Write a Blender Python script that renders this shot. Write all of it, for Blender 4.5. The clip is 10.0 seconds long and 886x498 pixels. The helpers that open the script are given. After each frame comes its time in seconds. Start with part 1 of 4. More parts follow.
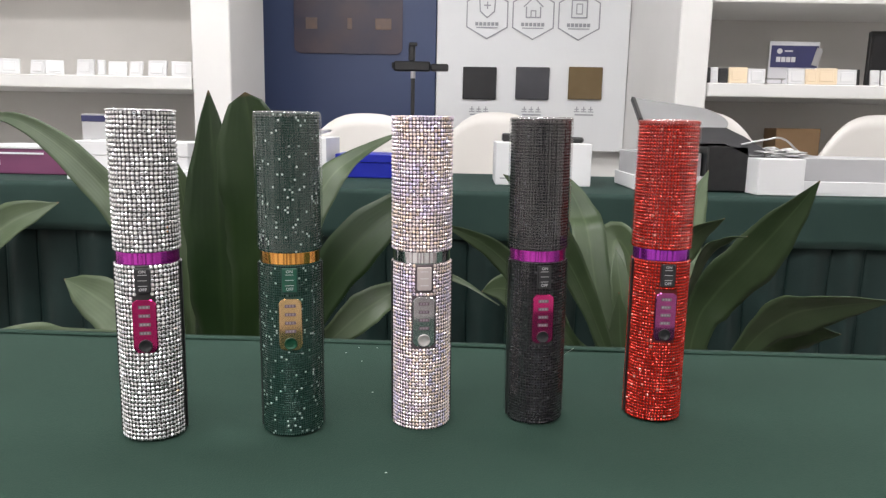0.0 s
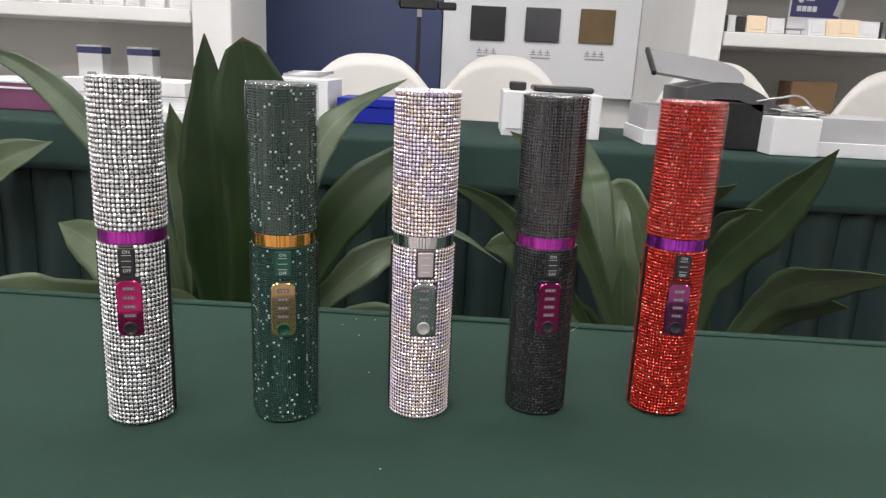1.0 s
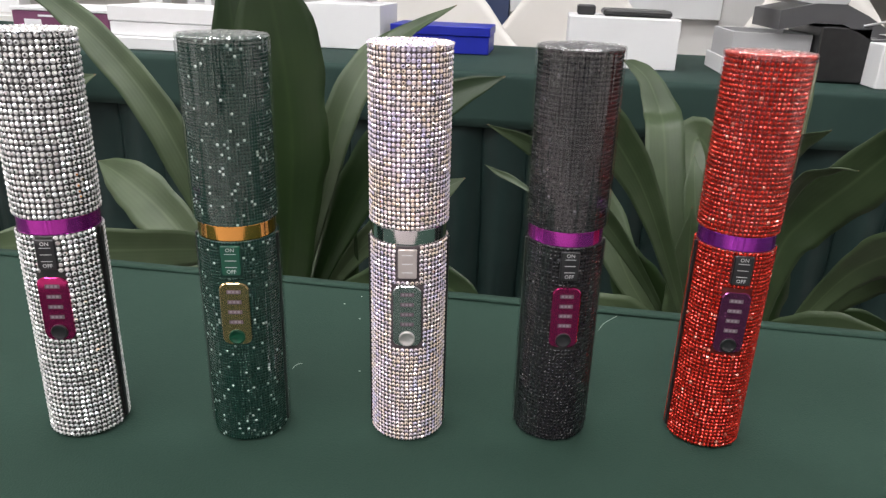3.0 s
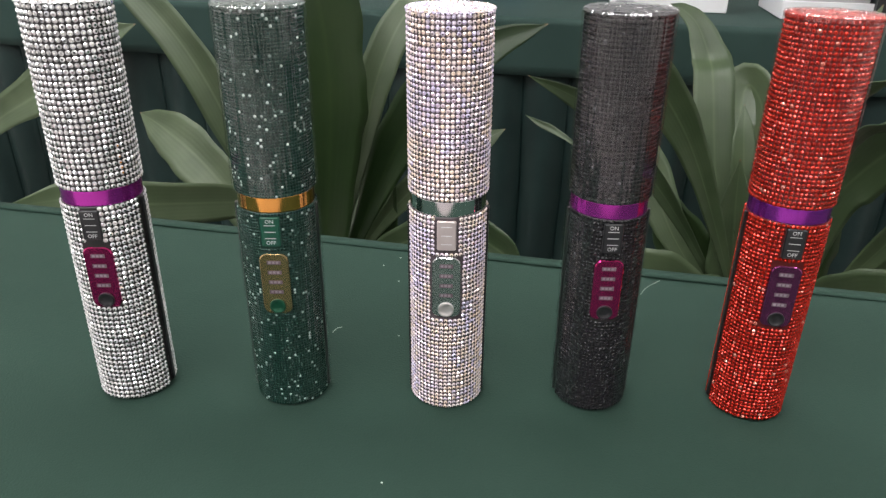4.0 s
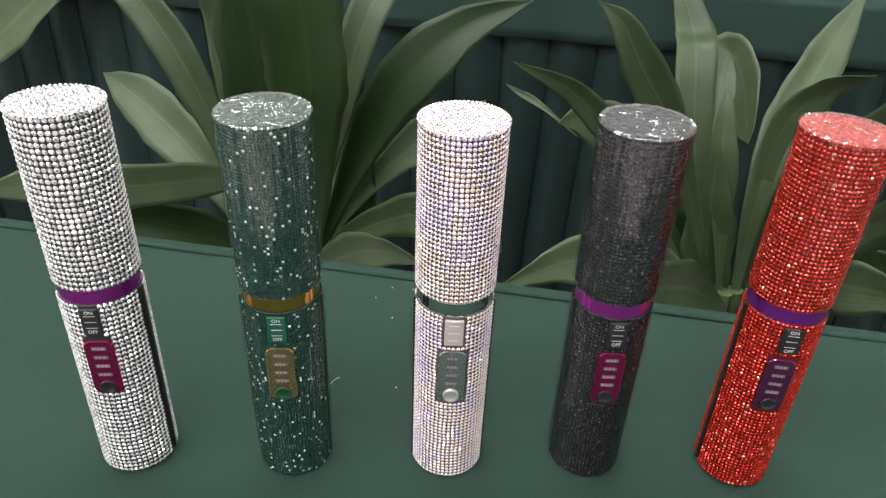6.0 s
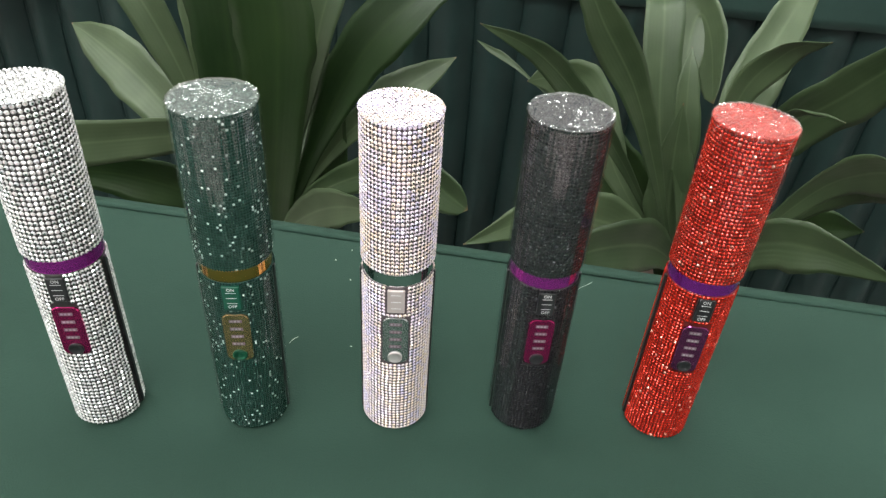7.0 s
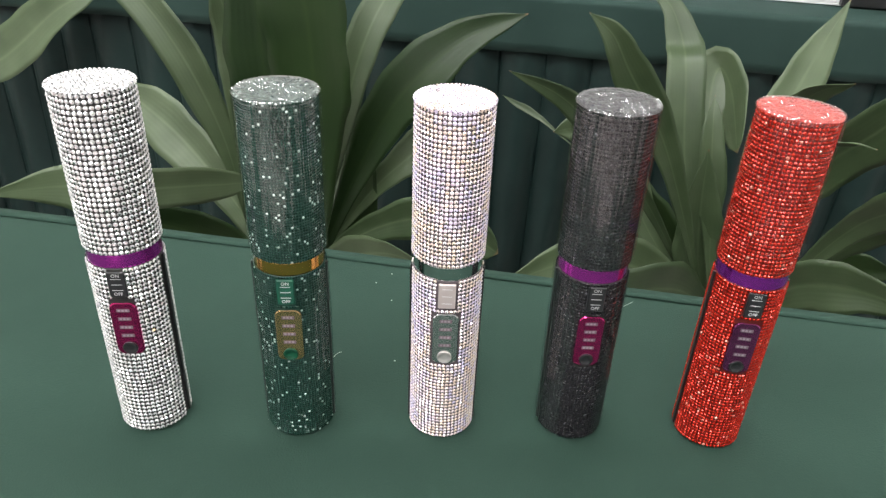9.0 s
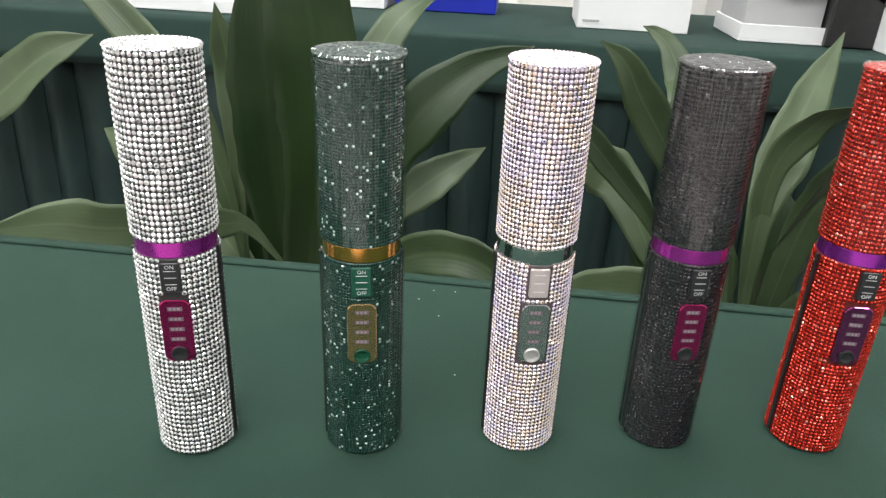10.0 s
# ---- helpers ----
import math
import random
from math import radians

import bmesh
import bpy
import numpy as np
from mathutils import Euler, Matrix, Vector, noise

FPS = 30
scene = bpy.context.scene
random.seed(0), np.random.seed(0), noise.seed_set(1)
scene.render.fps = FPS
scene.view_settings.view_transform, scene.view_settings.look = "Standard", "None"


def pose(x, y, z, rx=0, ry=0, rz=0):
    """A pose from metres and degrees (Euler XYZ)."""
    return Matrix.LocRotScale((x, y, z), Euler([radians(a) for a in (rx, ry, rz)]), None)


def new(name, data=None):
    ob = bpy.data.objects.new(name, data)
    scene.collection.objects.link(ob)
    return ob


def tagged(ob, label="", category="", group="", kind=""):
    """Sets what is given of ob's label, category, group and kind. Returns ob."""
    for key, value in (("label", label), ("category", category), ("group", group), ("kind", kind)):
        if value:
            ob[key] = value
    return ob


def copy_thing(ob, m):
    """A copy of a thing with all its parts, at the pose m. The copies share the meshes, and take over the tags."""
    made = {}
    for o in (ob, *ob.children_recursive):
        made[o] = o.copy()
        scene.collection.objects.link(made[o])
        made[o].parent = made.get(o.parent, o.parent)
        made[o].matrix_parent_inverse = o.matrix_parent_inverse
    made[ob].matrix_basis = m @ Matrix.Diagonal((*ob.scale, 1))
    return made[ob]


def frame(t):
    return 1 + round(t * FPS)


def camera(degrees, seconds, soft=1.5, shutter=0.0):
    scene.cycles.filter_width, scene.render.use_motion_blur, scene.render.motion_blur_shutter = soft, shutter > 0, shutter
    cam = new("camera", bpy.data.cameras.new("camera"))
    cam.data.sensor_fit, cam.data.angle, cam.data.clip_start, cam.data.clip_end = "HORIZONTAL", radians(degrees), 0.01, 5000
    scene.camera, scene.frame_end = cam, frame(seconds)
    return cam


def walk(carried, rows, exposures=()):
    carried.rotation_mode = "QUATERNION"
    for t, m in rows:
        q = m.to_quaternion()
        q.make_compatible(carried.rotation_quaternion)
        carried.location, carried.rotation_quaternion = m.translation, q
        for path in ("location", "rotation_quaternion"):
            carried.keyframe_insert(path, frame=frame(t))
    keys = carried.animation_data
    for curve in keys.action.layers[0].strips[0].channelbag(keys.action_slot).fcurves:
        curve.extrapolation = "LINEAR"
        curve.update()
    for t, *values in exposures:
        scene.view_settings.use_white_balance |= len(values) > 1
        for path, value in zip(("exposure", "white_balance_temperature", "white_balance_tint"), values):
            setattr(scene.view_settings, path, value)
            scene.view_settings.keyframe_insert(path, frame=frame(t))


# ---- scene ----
cam = camera(64.1, 10.0, soft=1.35)
METRES, EYE, TILT, LEAN, TURN = 0.473, 0.9445, 0.0, 0.0, 1.9
ROWS = [
    (0.0, 0.0, 0.0, 0.0, 0.2, -9.82, -1.14),
    (0.5, 0.0071, 0.0312, 0.0376, 1.35, -11.17, -2.43),
    (1.0, -0.0044, 0.0654, 0.0471, 0.65, -14.81, -2.78),
    (1.5, -0.0054, 0.1186, 0.0486, 2.34, -16.67, -2.19),
    (2.0, 0.0471, 0.1919, 0.0417, 5.83, -18.12, -2.43),
    (3.5, 0.0801, 0.2748, 0.0888, 7.58, -23.3, -1.55),
    (4.0, 0.0746, 0.2851, 0.093, 9.7, -25.76, -0.95),
    (4.5, 0.049, 0.3124, 0.096, 8.17, -27.82, -2.16),
    (5.0, 0.0128, 0.3368, 0.1308, 8.31, -30.06, -2.15),
    (5.5, 0.0061, 0.3645, 0.1883, 7.97, -30.29, -2.13),
    (7.0, 0.06, 0.3383, 0.3024, 6.56, -36.51, -3.73),
    (7.5, 0.0686, 0.2866, 0.2937, 6.31, -35.44, -3.82),
    (8.0, 0.0696, 0.2646, 0.2843, 6.64, -34.74, -3.66),
    (8.5, 0.0912, 0.2697, 0.2849, 6.21, -34.13, -3.32),
    (9.0, 0.0362, 0.2771, 0.2353, 7.59, -30.49, -2.62),
    (9.5, -0.0145, 0.2686, 0.1928, 6.38, -25.96, -1.89),
    (10.0, -0.0832, 0.2885, 0.1234, 4.64, -25.14, -2.63),
]
walk(cam, [(t, pose(0, 0, EYE, TILT, LEAN, TURN) @ pose(METRES * x, METRES * y, METRES * z, 90 + pitch, roll, yaw)) for t, x, y, z, yaw, pitch, roll in ROWS],
     [(0.0, -0.05, 6500, 10), (1.0, -0.19, 6500, 10), (2.0, -0.12, 6500, 10), (3.5, -0.09, 6500, 10), (4.0, -0.04, 6500, 10), (4.5, -0.05, 6500, 10), (5.5, 0.05, 6500, 10),
      (7.0, 0.25, 6500, 2), (7.5, 0.31, 6500, 1), (8.5, 0.4, 6500, 1), (9.0, 0.36, 6500, 7), (9.5, 0.27, 6500, 6), (10.0, 0.24, 6500, 5)])

# ---- light ----

world = bpy.data.worlds.new("hall_air")
scene.world = world
world.use_nodes = True
world.node_tree.nodes["Background"].inputs[0].default_value = (0.9, 0.95, 1.0, 1)
world.node_tree.nodes["Background"].inputs[1].default_value = 0.25

LAMP = 25.2


# ---- materials ----
def material(name, color, rough=0.5, metal=0.0, color2=None, scale=40.0, bump=0.0, bump_scale=None, coat=0.0, detail=4.0,
             island=False, emit=0.0, spec=0.5, stretch=None):
    """Procedural surface: two colours mixed by noise, bump at a finer scale; island: mixed at random per piece instead."""
    m = bpy.data.materials.new(name)
    m.use_nodes = True
    nt = m.node_tree
    n, ln = nt.nodes, nt.links
    p = n["Principled BSDF"]
    p.inputs["Roughness"].default_value = rough
    p.inputs["Metallic"].default_value = metal
    p.inputs["Coat Weight"].default_value = coat
    p.inputs["Specular IOR Level"].default_value = spec
    p.inputs["Base Color"].default_value = (*color, 1)
    tc = n.new("ShaderNodeTexCoord")
    vec = tc.outputs["Object"]
    if stretch:
        mp = n.new("ShaderNodeMapping")
        mp.inputs["Scale"].default_value = stretch
        ln.new(vec, mp.inputs["Vector"])
        vec = mp.outputs["Vector"]
    if color2:
        mix = n.new("ShaderNodeMix")
        mix.data_type = "RGBA"
        mix.inputs[6].default_value, mix.inputs[7].default_value = (*color, 1), (*color2, 1)
        if island:
            geo = n.new("ShaderNodeNewGeometry")
            ln.new(geo.outputs["Random Per Island"], mix.inputs[0])
        else:
            no = n.new("ShaderNodeTexNoise")
            no.inputs["Scale"].default_value, no.inputs["Detail"].default_value = scale, detail
            ln.new(vec, no.inputs["Vector"])
            ra = n.new("ShaderNodeMapRange")
            ra.inputs[1].default_value, ra.inputs[2].default_value = 0.3, 0.7
            ln.new(no.outputs[0], ra.inputs[0])
            ln.new(ra.outputs[0], mix.inputs[0])
        ln.new(mix.outputs[2], p.inputs["Base Color"])
    if bump:
        nb = n.new("ShaderNodeTexNoise")
        nb.inputs["Scale"].default_value, nb.inputs["Detail"].default_value = bump_scale or scale * 6, 3
        ln.new(vec, nb.inputs["Vector"])
        bp = n.new("ShaderNodeBump")
        bp.inputs["Strength"].default_value, bp.inputs["Distance"].default_value = bump, 0.002
        ln.new(nb.outputs[0], bp.inputs["Height"])
        ln.new(bp.outputs["Normal"], p.inputs["Normal"])
    if emit:
        p.inputs["Emission Color"].default_value = (*color, 1)
        p.inputs["Emission Strength"].default_value = emit
    return m


def gem_material(name, stops, rough, metal, coat=0.0, regional=False, spec=0.5):
    """Foil-backed cut stones: each piece takes its own tint, or a painted glint colour, from the ramp."""
    m = bpy.data.materials.new(name)
    m.use_nodes = True
    n, ln = m.node_tree.nodes, m.node_tree.links
    p = n["Principled BSDF"]
    p.inputs["Roughness"].default_value, p.inputs["Metallic"].default_value = rough, metal
    p.inputs["Coat Weight"].default_value = coat
    p.inputs["Coat Roughness"].default_value = 0.03
    p.inputs["Specular IOR Level"].default_value = spec
    geo = n.new("ShaderNodeNewGeometry")
    inf = n.new("ShaderNodeObjectInfo")
    add = n.new("ShaderNodeMath")
    add.operation = "ADD"
    fr = n.new("ShaderNodeMath")
    fr.operation = "FRACT"
    ramp = n.new("ShaderNodeValToRGB")
    el = ramp.color_ramp.elements
    while len(el) < len(stops):
        el.new(0.5)
    for e, (pos, c) in zip(el, stops):
        e.position, e.color = pos, (*c, 1)
    ln.new(geo.outputs["Random Per Island"], add.inputs[0])
    ln.new(inf.outputs["Random"], add.inputs[1])
    ln.new(add.outputs[0], fr.inputs[0])
    if regional:
        # the coating's tint drifts over the surface, with a little scatter from stone to stone
        no = n.new("ShaderNodeTexNoise")
        no.inputs["Scale"].default_value = 26.0
        ln.new(geo.outputs["Position"], no.inputs["Vector"])
        sc = n.new("ShaderNodeMath")
        sc.operation = "MULTIPLY"
        sc.inputs[1].default_value = 0.5
        ln.new(fr.outputs[0], sc.inputs[0])
        su = n.new("ShaderNodeMath")
        su.operation = "MULTIPLY_ADD"
        su.inputs[1].default_value = 2.4
        ln.new(no.outputs[0], su.inputs[0])
        ln.new(sc.outputs[0], su.inputs[2])
        fr = n.new("ShaderNodeMath")
        fr.operation = "FRACT"
        ln.new(su.outputs[0], fr.inputs[0])
    ln.new(fr.outputs[0], ramp.inputs[0])
    ln.new(ramp.outputs[0], p.inputs["Base Color"])
    return m


def film_material(name, base=0.028, rough=0.09):
    """Thin clear plastic wrap: mostly lets light through, with gloss that grows at grazing angles."""
    m = bpy.data.materials.new(name)
    m.use_nodes = True
    n, ln = m.node_tree.nodes, m.node_tree.links
    n.remove(n["Principled BSDF"])
    out = n["Material Output"]
    tr = n.new("ShaderNodeBsdfTransparent")
    gl = n.new("ShaderNodeBsdfGlossy")
    gl.inputs["Roughness"].default_value = rough
    lw = n.new("ShaderNodeLayerWeight")
    lw.inputs[0].default_value = 0.2
    fz = n.new("ShaderNodeMath")
    fz.operation = "MULTIPLY_ADD"
    fz.inputs[1].default_value, fz.inputs[2].default_value = 0.32, base
    ln.new(lw.outputs["Facing"], fz.inputs[0])
    mx = n.new("ShaderNodeMixShader")
    ln.new(fz.outputs[0], mx.inputs[0])
    ln.new(tr.outputs[0], mx.inputs[1])
    ln.new(gl.outputs[0], mx.inputs[2])
    ln.new(mx.outputs[0], out.inputs["Surface"])
    return m


def leaf_material(name, dark, light):
    """Leaf blade with a paler midrib and fine lengthwise veins, laid along the leaf's own UV."""
    m = bpy.data.materials.new(name)
    m.use_nodes = True
    n, ln = m.node_tree.nodes, m.node_tree.links
    p = n["Principled BSDF"]
    p.inputs["Roughness"].default_value = 0.42
    uv = n.new("ShaderNodeUVMap")
    sep = n.new("ShaderNodeSeparateXYZ")
    ln.new(uv.outputs[0], sep.inputs[0])
    veins = n.new("ShaderNodeMath")
    veins.operation = "MULTIPLY"
    veins.inputs[1].default_value = 70.0
    ln.new(sep.outputs[0], veins.inputs[0])
    sn = n.new("ShaderNodeMath")
    sn.operation = "SINE"
    ln.new(veins.outputs[0], sn.inputs[0])
    tc = n.new("ShaderNodeTexCoord")
    no = n.new("ShaderNodeTexNoise")
    no.inputs["Scale"].default_value = 14.0
    ln.new(tc.outputs["Object"], no.inputs["Vector"])
    ad = n.new("ShaderNodeMath")
    ad.operation = "MULTIPLY_ADD"
    ad.inputs[1].default_value = 0.012
    ln.new(sn.outputs[0], ad.inputs[0])
    ln.new(no.outputs[0], ad.inputs[2])
    # the midrib
    off = n.new("ShaderNodeMath")
    off.operation = "SUBTRACT"
    off.inputs[1].default_value = 0.5
    ln.new(sep.outputs[0], off.inputs[0])
    ab = n.new("ShaderNodeMath")
    ab.operation = "ABSOLUTE"
    ln.new(off.outputs[0], ab.inputs[0])
    rib = n.new("ShaderNodeMapRange")
    rib.inputs[1].default_value, rib.inputs[2].default_value = 0.045, 0.0
    rib.inputs[3].default_value, rib.inputs[4].default_value = 0.0, 0.4
    ln.new(ab.outputs[0], rib.inputs[0])
    s2 = n.new("ShaderNodeMath")
    s2.operation = "ADD"
    s2.use_clamp = True
    ln.new(ad.outputs[0], s2.inputs[0])
    ln.new(rib.outputs[0], s2.inputs[1])
    inf = n.new("ShaderNodeObjectInfo")
    s3 = n.new("ShaderNodeMath")
    s3.operation = "MULTIPLY_ADD"
    s3.inputs[1].default_value = 0.5
    ln.new(inf.outputs["Random"], s3.inputs[0])
    ln.new(s2.outputs[0], s3.inputs[2])
    s4 = n.new("ShaderNodeMath")
    s4.operation = "SUBTRACT"
    s4.use_clamp = True
    s4.inputs[1].default_value = 0.3
    ln.new(s3.outputs[0], s4.inputs[0])
    mix = n.new("ShaderNodeMix")
    mix.data_type = "RGBA"
    mix.inputs[6].default_value, mix.inputs[7].default_value = (*dark, 1), (*light, 1)
    ln.new(s4.outputs[0], mix.inputs[0])
    # dry brown tip
    dry = n.new("ShaderNodeMapRange")
    dry.inputs[1].default_value, dry.inputs[2].default_value = 0.985, 1.0
    ln.new(sep.outputs[1], dry.inputs[0])
    tipm = n.new("ShaderNodeMix")
    tipm.data_type = "RGBA"
    tipm.inputs[7].default_value = (0.16, 0.10, 0.05, 1)
    ln.new(dry.outputs[0], tipm.inputs[0])
    ln.new(mix.outputs[2], tipm.inputs[6])
    mix = tipm
    ln.new(mix.outputs[2], p.inputs["Base Color"])
    bp = n.new("ShaderNodeBump")
    bp.inputs["Strength"].default_value, bp.inputs["Distance"].default_value = 0.05, 0.001
    ln.new(sn.outputs[0], bp.inputs["Height"])
    ln.new(bp.outputs[0], p.inputs["Normal"])
    tl = n.new("ShaderNodeBsdfTranslucent")
    ln.new(mix.outputs[2], tl.inputs["Color"])
    mx = n.new("ShaderNodeMixShader")
    mx.inputs[0].default_value = 0.28
    ln.new(p.outputs[0], mx.inputs[1])
    ln.new(tl.outputs[0], mx.inputs[2])
    ln.new(mx.outputs[0], n["Material Output"].inputs["Surface"])
    return m


M_CLOTH = material("green_cloth", (0.0155, 0.037, 0.0265), 0.85, color2=(0.0195, 0.044, 0.0325), scale=9, bump=0.25, bump_scale=900, spec=0.2)
M_SKIRT = material("green_satin", (0.008, 0.0215, 0.0195), 0.55, color2=(0.0115, 0.029, 0.026), scale=14, bump=0.15, bump_scale=500, spec=0.3)
M_RUNNER = material("green_runner", (0.013, 0.033, 0.027), 0.75, color2=(0.017, 0.040, 0.033), scale=9, bump=0.25, bump_scale=900, spec=0.25)
M_WHITE = material("white_lacquer", (0.73, 0.72, 0.70), 0.45, color2=(0.78, 0.77, 0.75), scale=3, bump=0.03, bump_scale=120)
M_NICHE = material("grey_white_paint", (0.60, 0.58, 0.55), 0.6, color2=(0.66, 0.64, 0.61), scale=2.5, bump=0.04, bump_scale=160)
M_HALL = material("dark_hall_grey", (0.10, 0.10, 0.11), 0.7, color2=(0.13, 0.13, 0.14), scale=2)
M_CEIL = material("ceiling_white", (0.75, 0.75, 0.75), 0.8, color2=(0.7, 0.7, 0.7), scale=2)
M_FLOOR = material("pinkish_grey_carpet", (0.42, 0.36, 0.36), 0.95, color2=(0.34, 0.29, 0.29), scale=30, bump=0.4, bump_scale=500)
M_BLUE = material("navy_panel", (0.036, 0.054, 0.122), 0.4, color2=(0.042, 0.062, 0.138), scale=2)
M_PICT = material("smoked_brown_print", (0.05, 0.05, 0.075), 0.25, color2=(0.085, 0.065, 0.075), scale=6)
M_GLINT = material("copper_glint_colour", (0.16, 0.10, 0.075), 0.4, color2=(0.10, 0.075, 0.07), scale=30)
M_PANEL = material("white_printed_board", (0.70, 0.71, 0.72), 0.5, color2=(0.74, 0.75, 0.76), scale=2)
M_INK = material("grey_ink", (0.32, 0.33, 0.35), 0.6)
M_SQ_BLACK = material("anthracite_sample", (0.012, 0.012, 0.014), 0.4, color2=(0.02, 0.02, 0.022), scale=12)
M_SQ_GREY = material("slate_sample", (0.05, 0.05, 0.06), 0.3, 0.3, color2=(0.09, 0.09, 0.10), scale=5)
M_SQ_GOLD = material("bronze_sample", (0.16, 0.11, 0.055), 0.3, 0.5, color2=(0.22, 0.16, 0.085), scale=5)
M_CARD = material("white_switch_plate", (0.68, 0.68, 0.68), 0.35, color2=(0.63, 0.63, 0.64), scale=8)
M_CREAM = material("champagne_switch_plate", (0.72, 0.58, 0.40), 0.35, color2=(0.76, 0.63, 0.46), scale=8)
M_BLACK = material("black_plastic", (0.012, 0.012, 0.013), 0.35, color2=(0.02, 0.02, 0.02), scale=50)
M_BOX = material("white_carton", (0.70, 0.70, 0.71), 0.6, color2=(0.75, 0.75, 0.76), scale=7, bump=0.05)
M_GREYBOX = material("grey_carton", (0.40, 0.40, 0.41), 0.6, color2=(0.45, 0.45, 0.46), scale=7, bump=0.05)
M_MIDGREY = material("mid_grey_carton", (0.19, 0.19, 0.195), 0.55, color2=(0.23, 0.23, 0.235), scale=7)
M_DGREY = material("dark_grey_carton", (0.06, 0.06, 0.065), 0.5, color2=(0.085, 0.085, 0.09), scale=9)
M_PURPLE = material("plum_carton", (0.15, 0.04, 0.10), 0.45, color2=(0.18, 0.05, 0.12), scale=8)
M_BROWN = material("brown_cardboard", (0.16, 0.095, 0.045), 0.8, color2=(0.20, 0.12, 0.06), scale=12, bump=0.1)
M_ULTRA = material("ultramarine_carton", (0.005, 0.012, 0.28), 0.4, color2=(0.007, 0.017, 0.33), scale=8)
M_SIGN = material("indigo_sign", (0.05, 0.055, 0.15), 0.3, color2=(0.06, 0.065, 0.18), scale=6)
M_PAPER = material("white_print", (0.75, 0.75, 0.78), 0.5)
M_CHAIR = material("white_moulded_plastic", (0.66, 0.635, 0.60), 0.4, color2=(0.63, 0.605, 0.57), scale=4)
M_STEEL = material("brushed_steel", (0.55, 0.55, 0.56), 0.3, 1.0)
M_FOIL = material("crumpled_clear_wrap", (0.38, 0.38, 0.38), 0.15, 0.2, color2=(0.6, 0.6, 0.59), scale=30, bump=0.8, bump_scale=60)
M_WOOD = material("table_board", (0.35, 0.26, 0.17), 0.6, color2=(0.42, 0.32, 0.22), scale=12, stretch=(1, 8, 1))
M_POT = material("brown_ceramic_pot", (0.05, 0.035, 0.03), 0.4, color2=(0.07, 0.045, 0.035), scale=10)
M_SOIL = material("dark_soil", (0.03, 0.022, 0.015), 0.95, color2=(0.05, 0.035, 0.022), scale=60, bump=0.6)
M_LEAF = leaf_material("green_leaf", (0.028, 0.052, 0.019), (0.102, 0.142, 0.072))
# backlit and inner leaves: their shade is put into a darker leaf colour
M_LEAF_SHADED = leaf_material("shaded_green_leaf", (0.013, 0.034, 0.009), (0.034, 0.064, 0.018))
M_STEM = material("leaf_stalk", (0.06, 0.09, 0.03), 0.5, color2=(0.08, 0.11, 0.04), scale=30)
M_LINT = material("pale_thread", (0.55, 0.58, 0.52), 0.9)
M_GLOW = material("lamp_diffuser", (1.0, 0.985, 0.985), 0.5, emit=LAMP)
M_FILM = film_material("clear_wrap", 0.07, 0.07)
M_FILM_THIN = film_material("thin_clear_wrap", 0.02, 0.1)
M_CRIMP = film_material("crimped_wrap", 0.16, 0.22)
M_END = film_material("crumpled_end_wrap", 0.16, 0.3)
M_LABEL = material("white_lettering", (0.55, 0.55, 0.55), 0.5)

# stones
G_TABLE = material("stone_table_mirror", (0.86, 0.85, 0.84), 0.05, 1.0, color2=(0.92, 0.91, 0.90), scale=200)
G_CRYSTAL = gem_material("crystal_stones", [(0.0, (0.55, 0.55, 0.56)), (0.2, (0.8, 0.79, 0.78)), (0.7, (0.97, 0.96, 0.95)), (1.0, (0.85, 0.86, 0.9))], 0.10, 0.45, 0.9)
G_AURORA = gem_material("aurora_stones", [(0.0, (0.80, 0.74, 1.0)), (0.2, (0.94, 0.80, 0.93)), (0.42, (1.0, 0.88, 0.89)), (0.6, (1.0, 0.81, 0.66)),
                                          (0.78, (1.0, 0.87, 0.88)), (1.0, (0.80, 0.74, 1.0))], 0.10, 0.32, 0.8, regional=True)
G_TABLE_PINK = gem_material("stone_table_mirror_rose", [(0.0, (0.84, 0.77, 1.0)), (0.2, (0.94, 0.80, 0.90)), (0.4, (0.98, 0.86, 0.86)), (0.58, (0.98, 0.79, 0.64)),
                                                       (0.8, (0.98, 0.86, 0.86)), (1.0, (0.84, 0.77, 1.0))], 0.05, 1.0, regional=True)
# the pale last stops paint sparkle highlights into the colour of a few stones
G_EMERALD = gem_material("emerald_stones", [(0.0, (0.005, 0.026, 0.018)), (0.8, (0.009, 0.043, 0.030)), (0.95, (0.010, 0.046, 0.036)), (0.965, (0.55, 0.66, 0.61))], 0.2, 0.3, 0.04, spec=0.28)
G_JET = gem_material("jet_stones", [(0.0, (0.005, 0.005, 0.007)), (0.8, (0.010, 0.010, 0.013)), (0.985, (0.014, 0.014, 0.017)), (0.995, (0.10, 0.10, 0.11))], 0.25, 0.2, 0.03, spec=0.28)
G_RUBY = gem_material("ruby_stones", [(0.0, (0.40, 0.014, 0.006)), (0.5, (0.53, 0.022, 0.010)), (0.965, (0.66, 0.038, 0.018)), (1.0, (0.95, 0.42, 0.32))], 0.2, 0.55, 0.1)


# ---- building helpers ----
def mesh_of(name, bm, mat, smooth=False):
    me = bpy.data.meshes.new(name)
    bm.normal_update()
    bm.to_mesh(me)
    bm.free()
    for m in (mat if isinstance(mat, (list, tuple)) else [mat]):
        me.materials.append(m)
    if smooth:
        for f in me.polygons:
            f.use_smooth = True
    return me


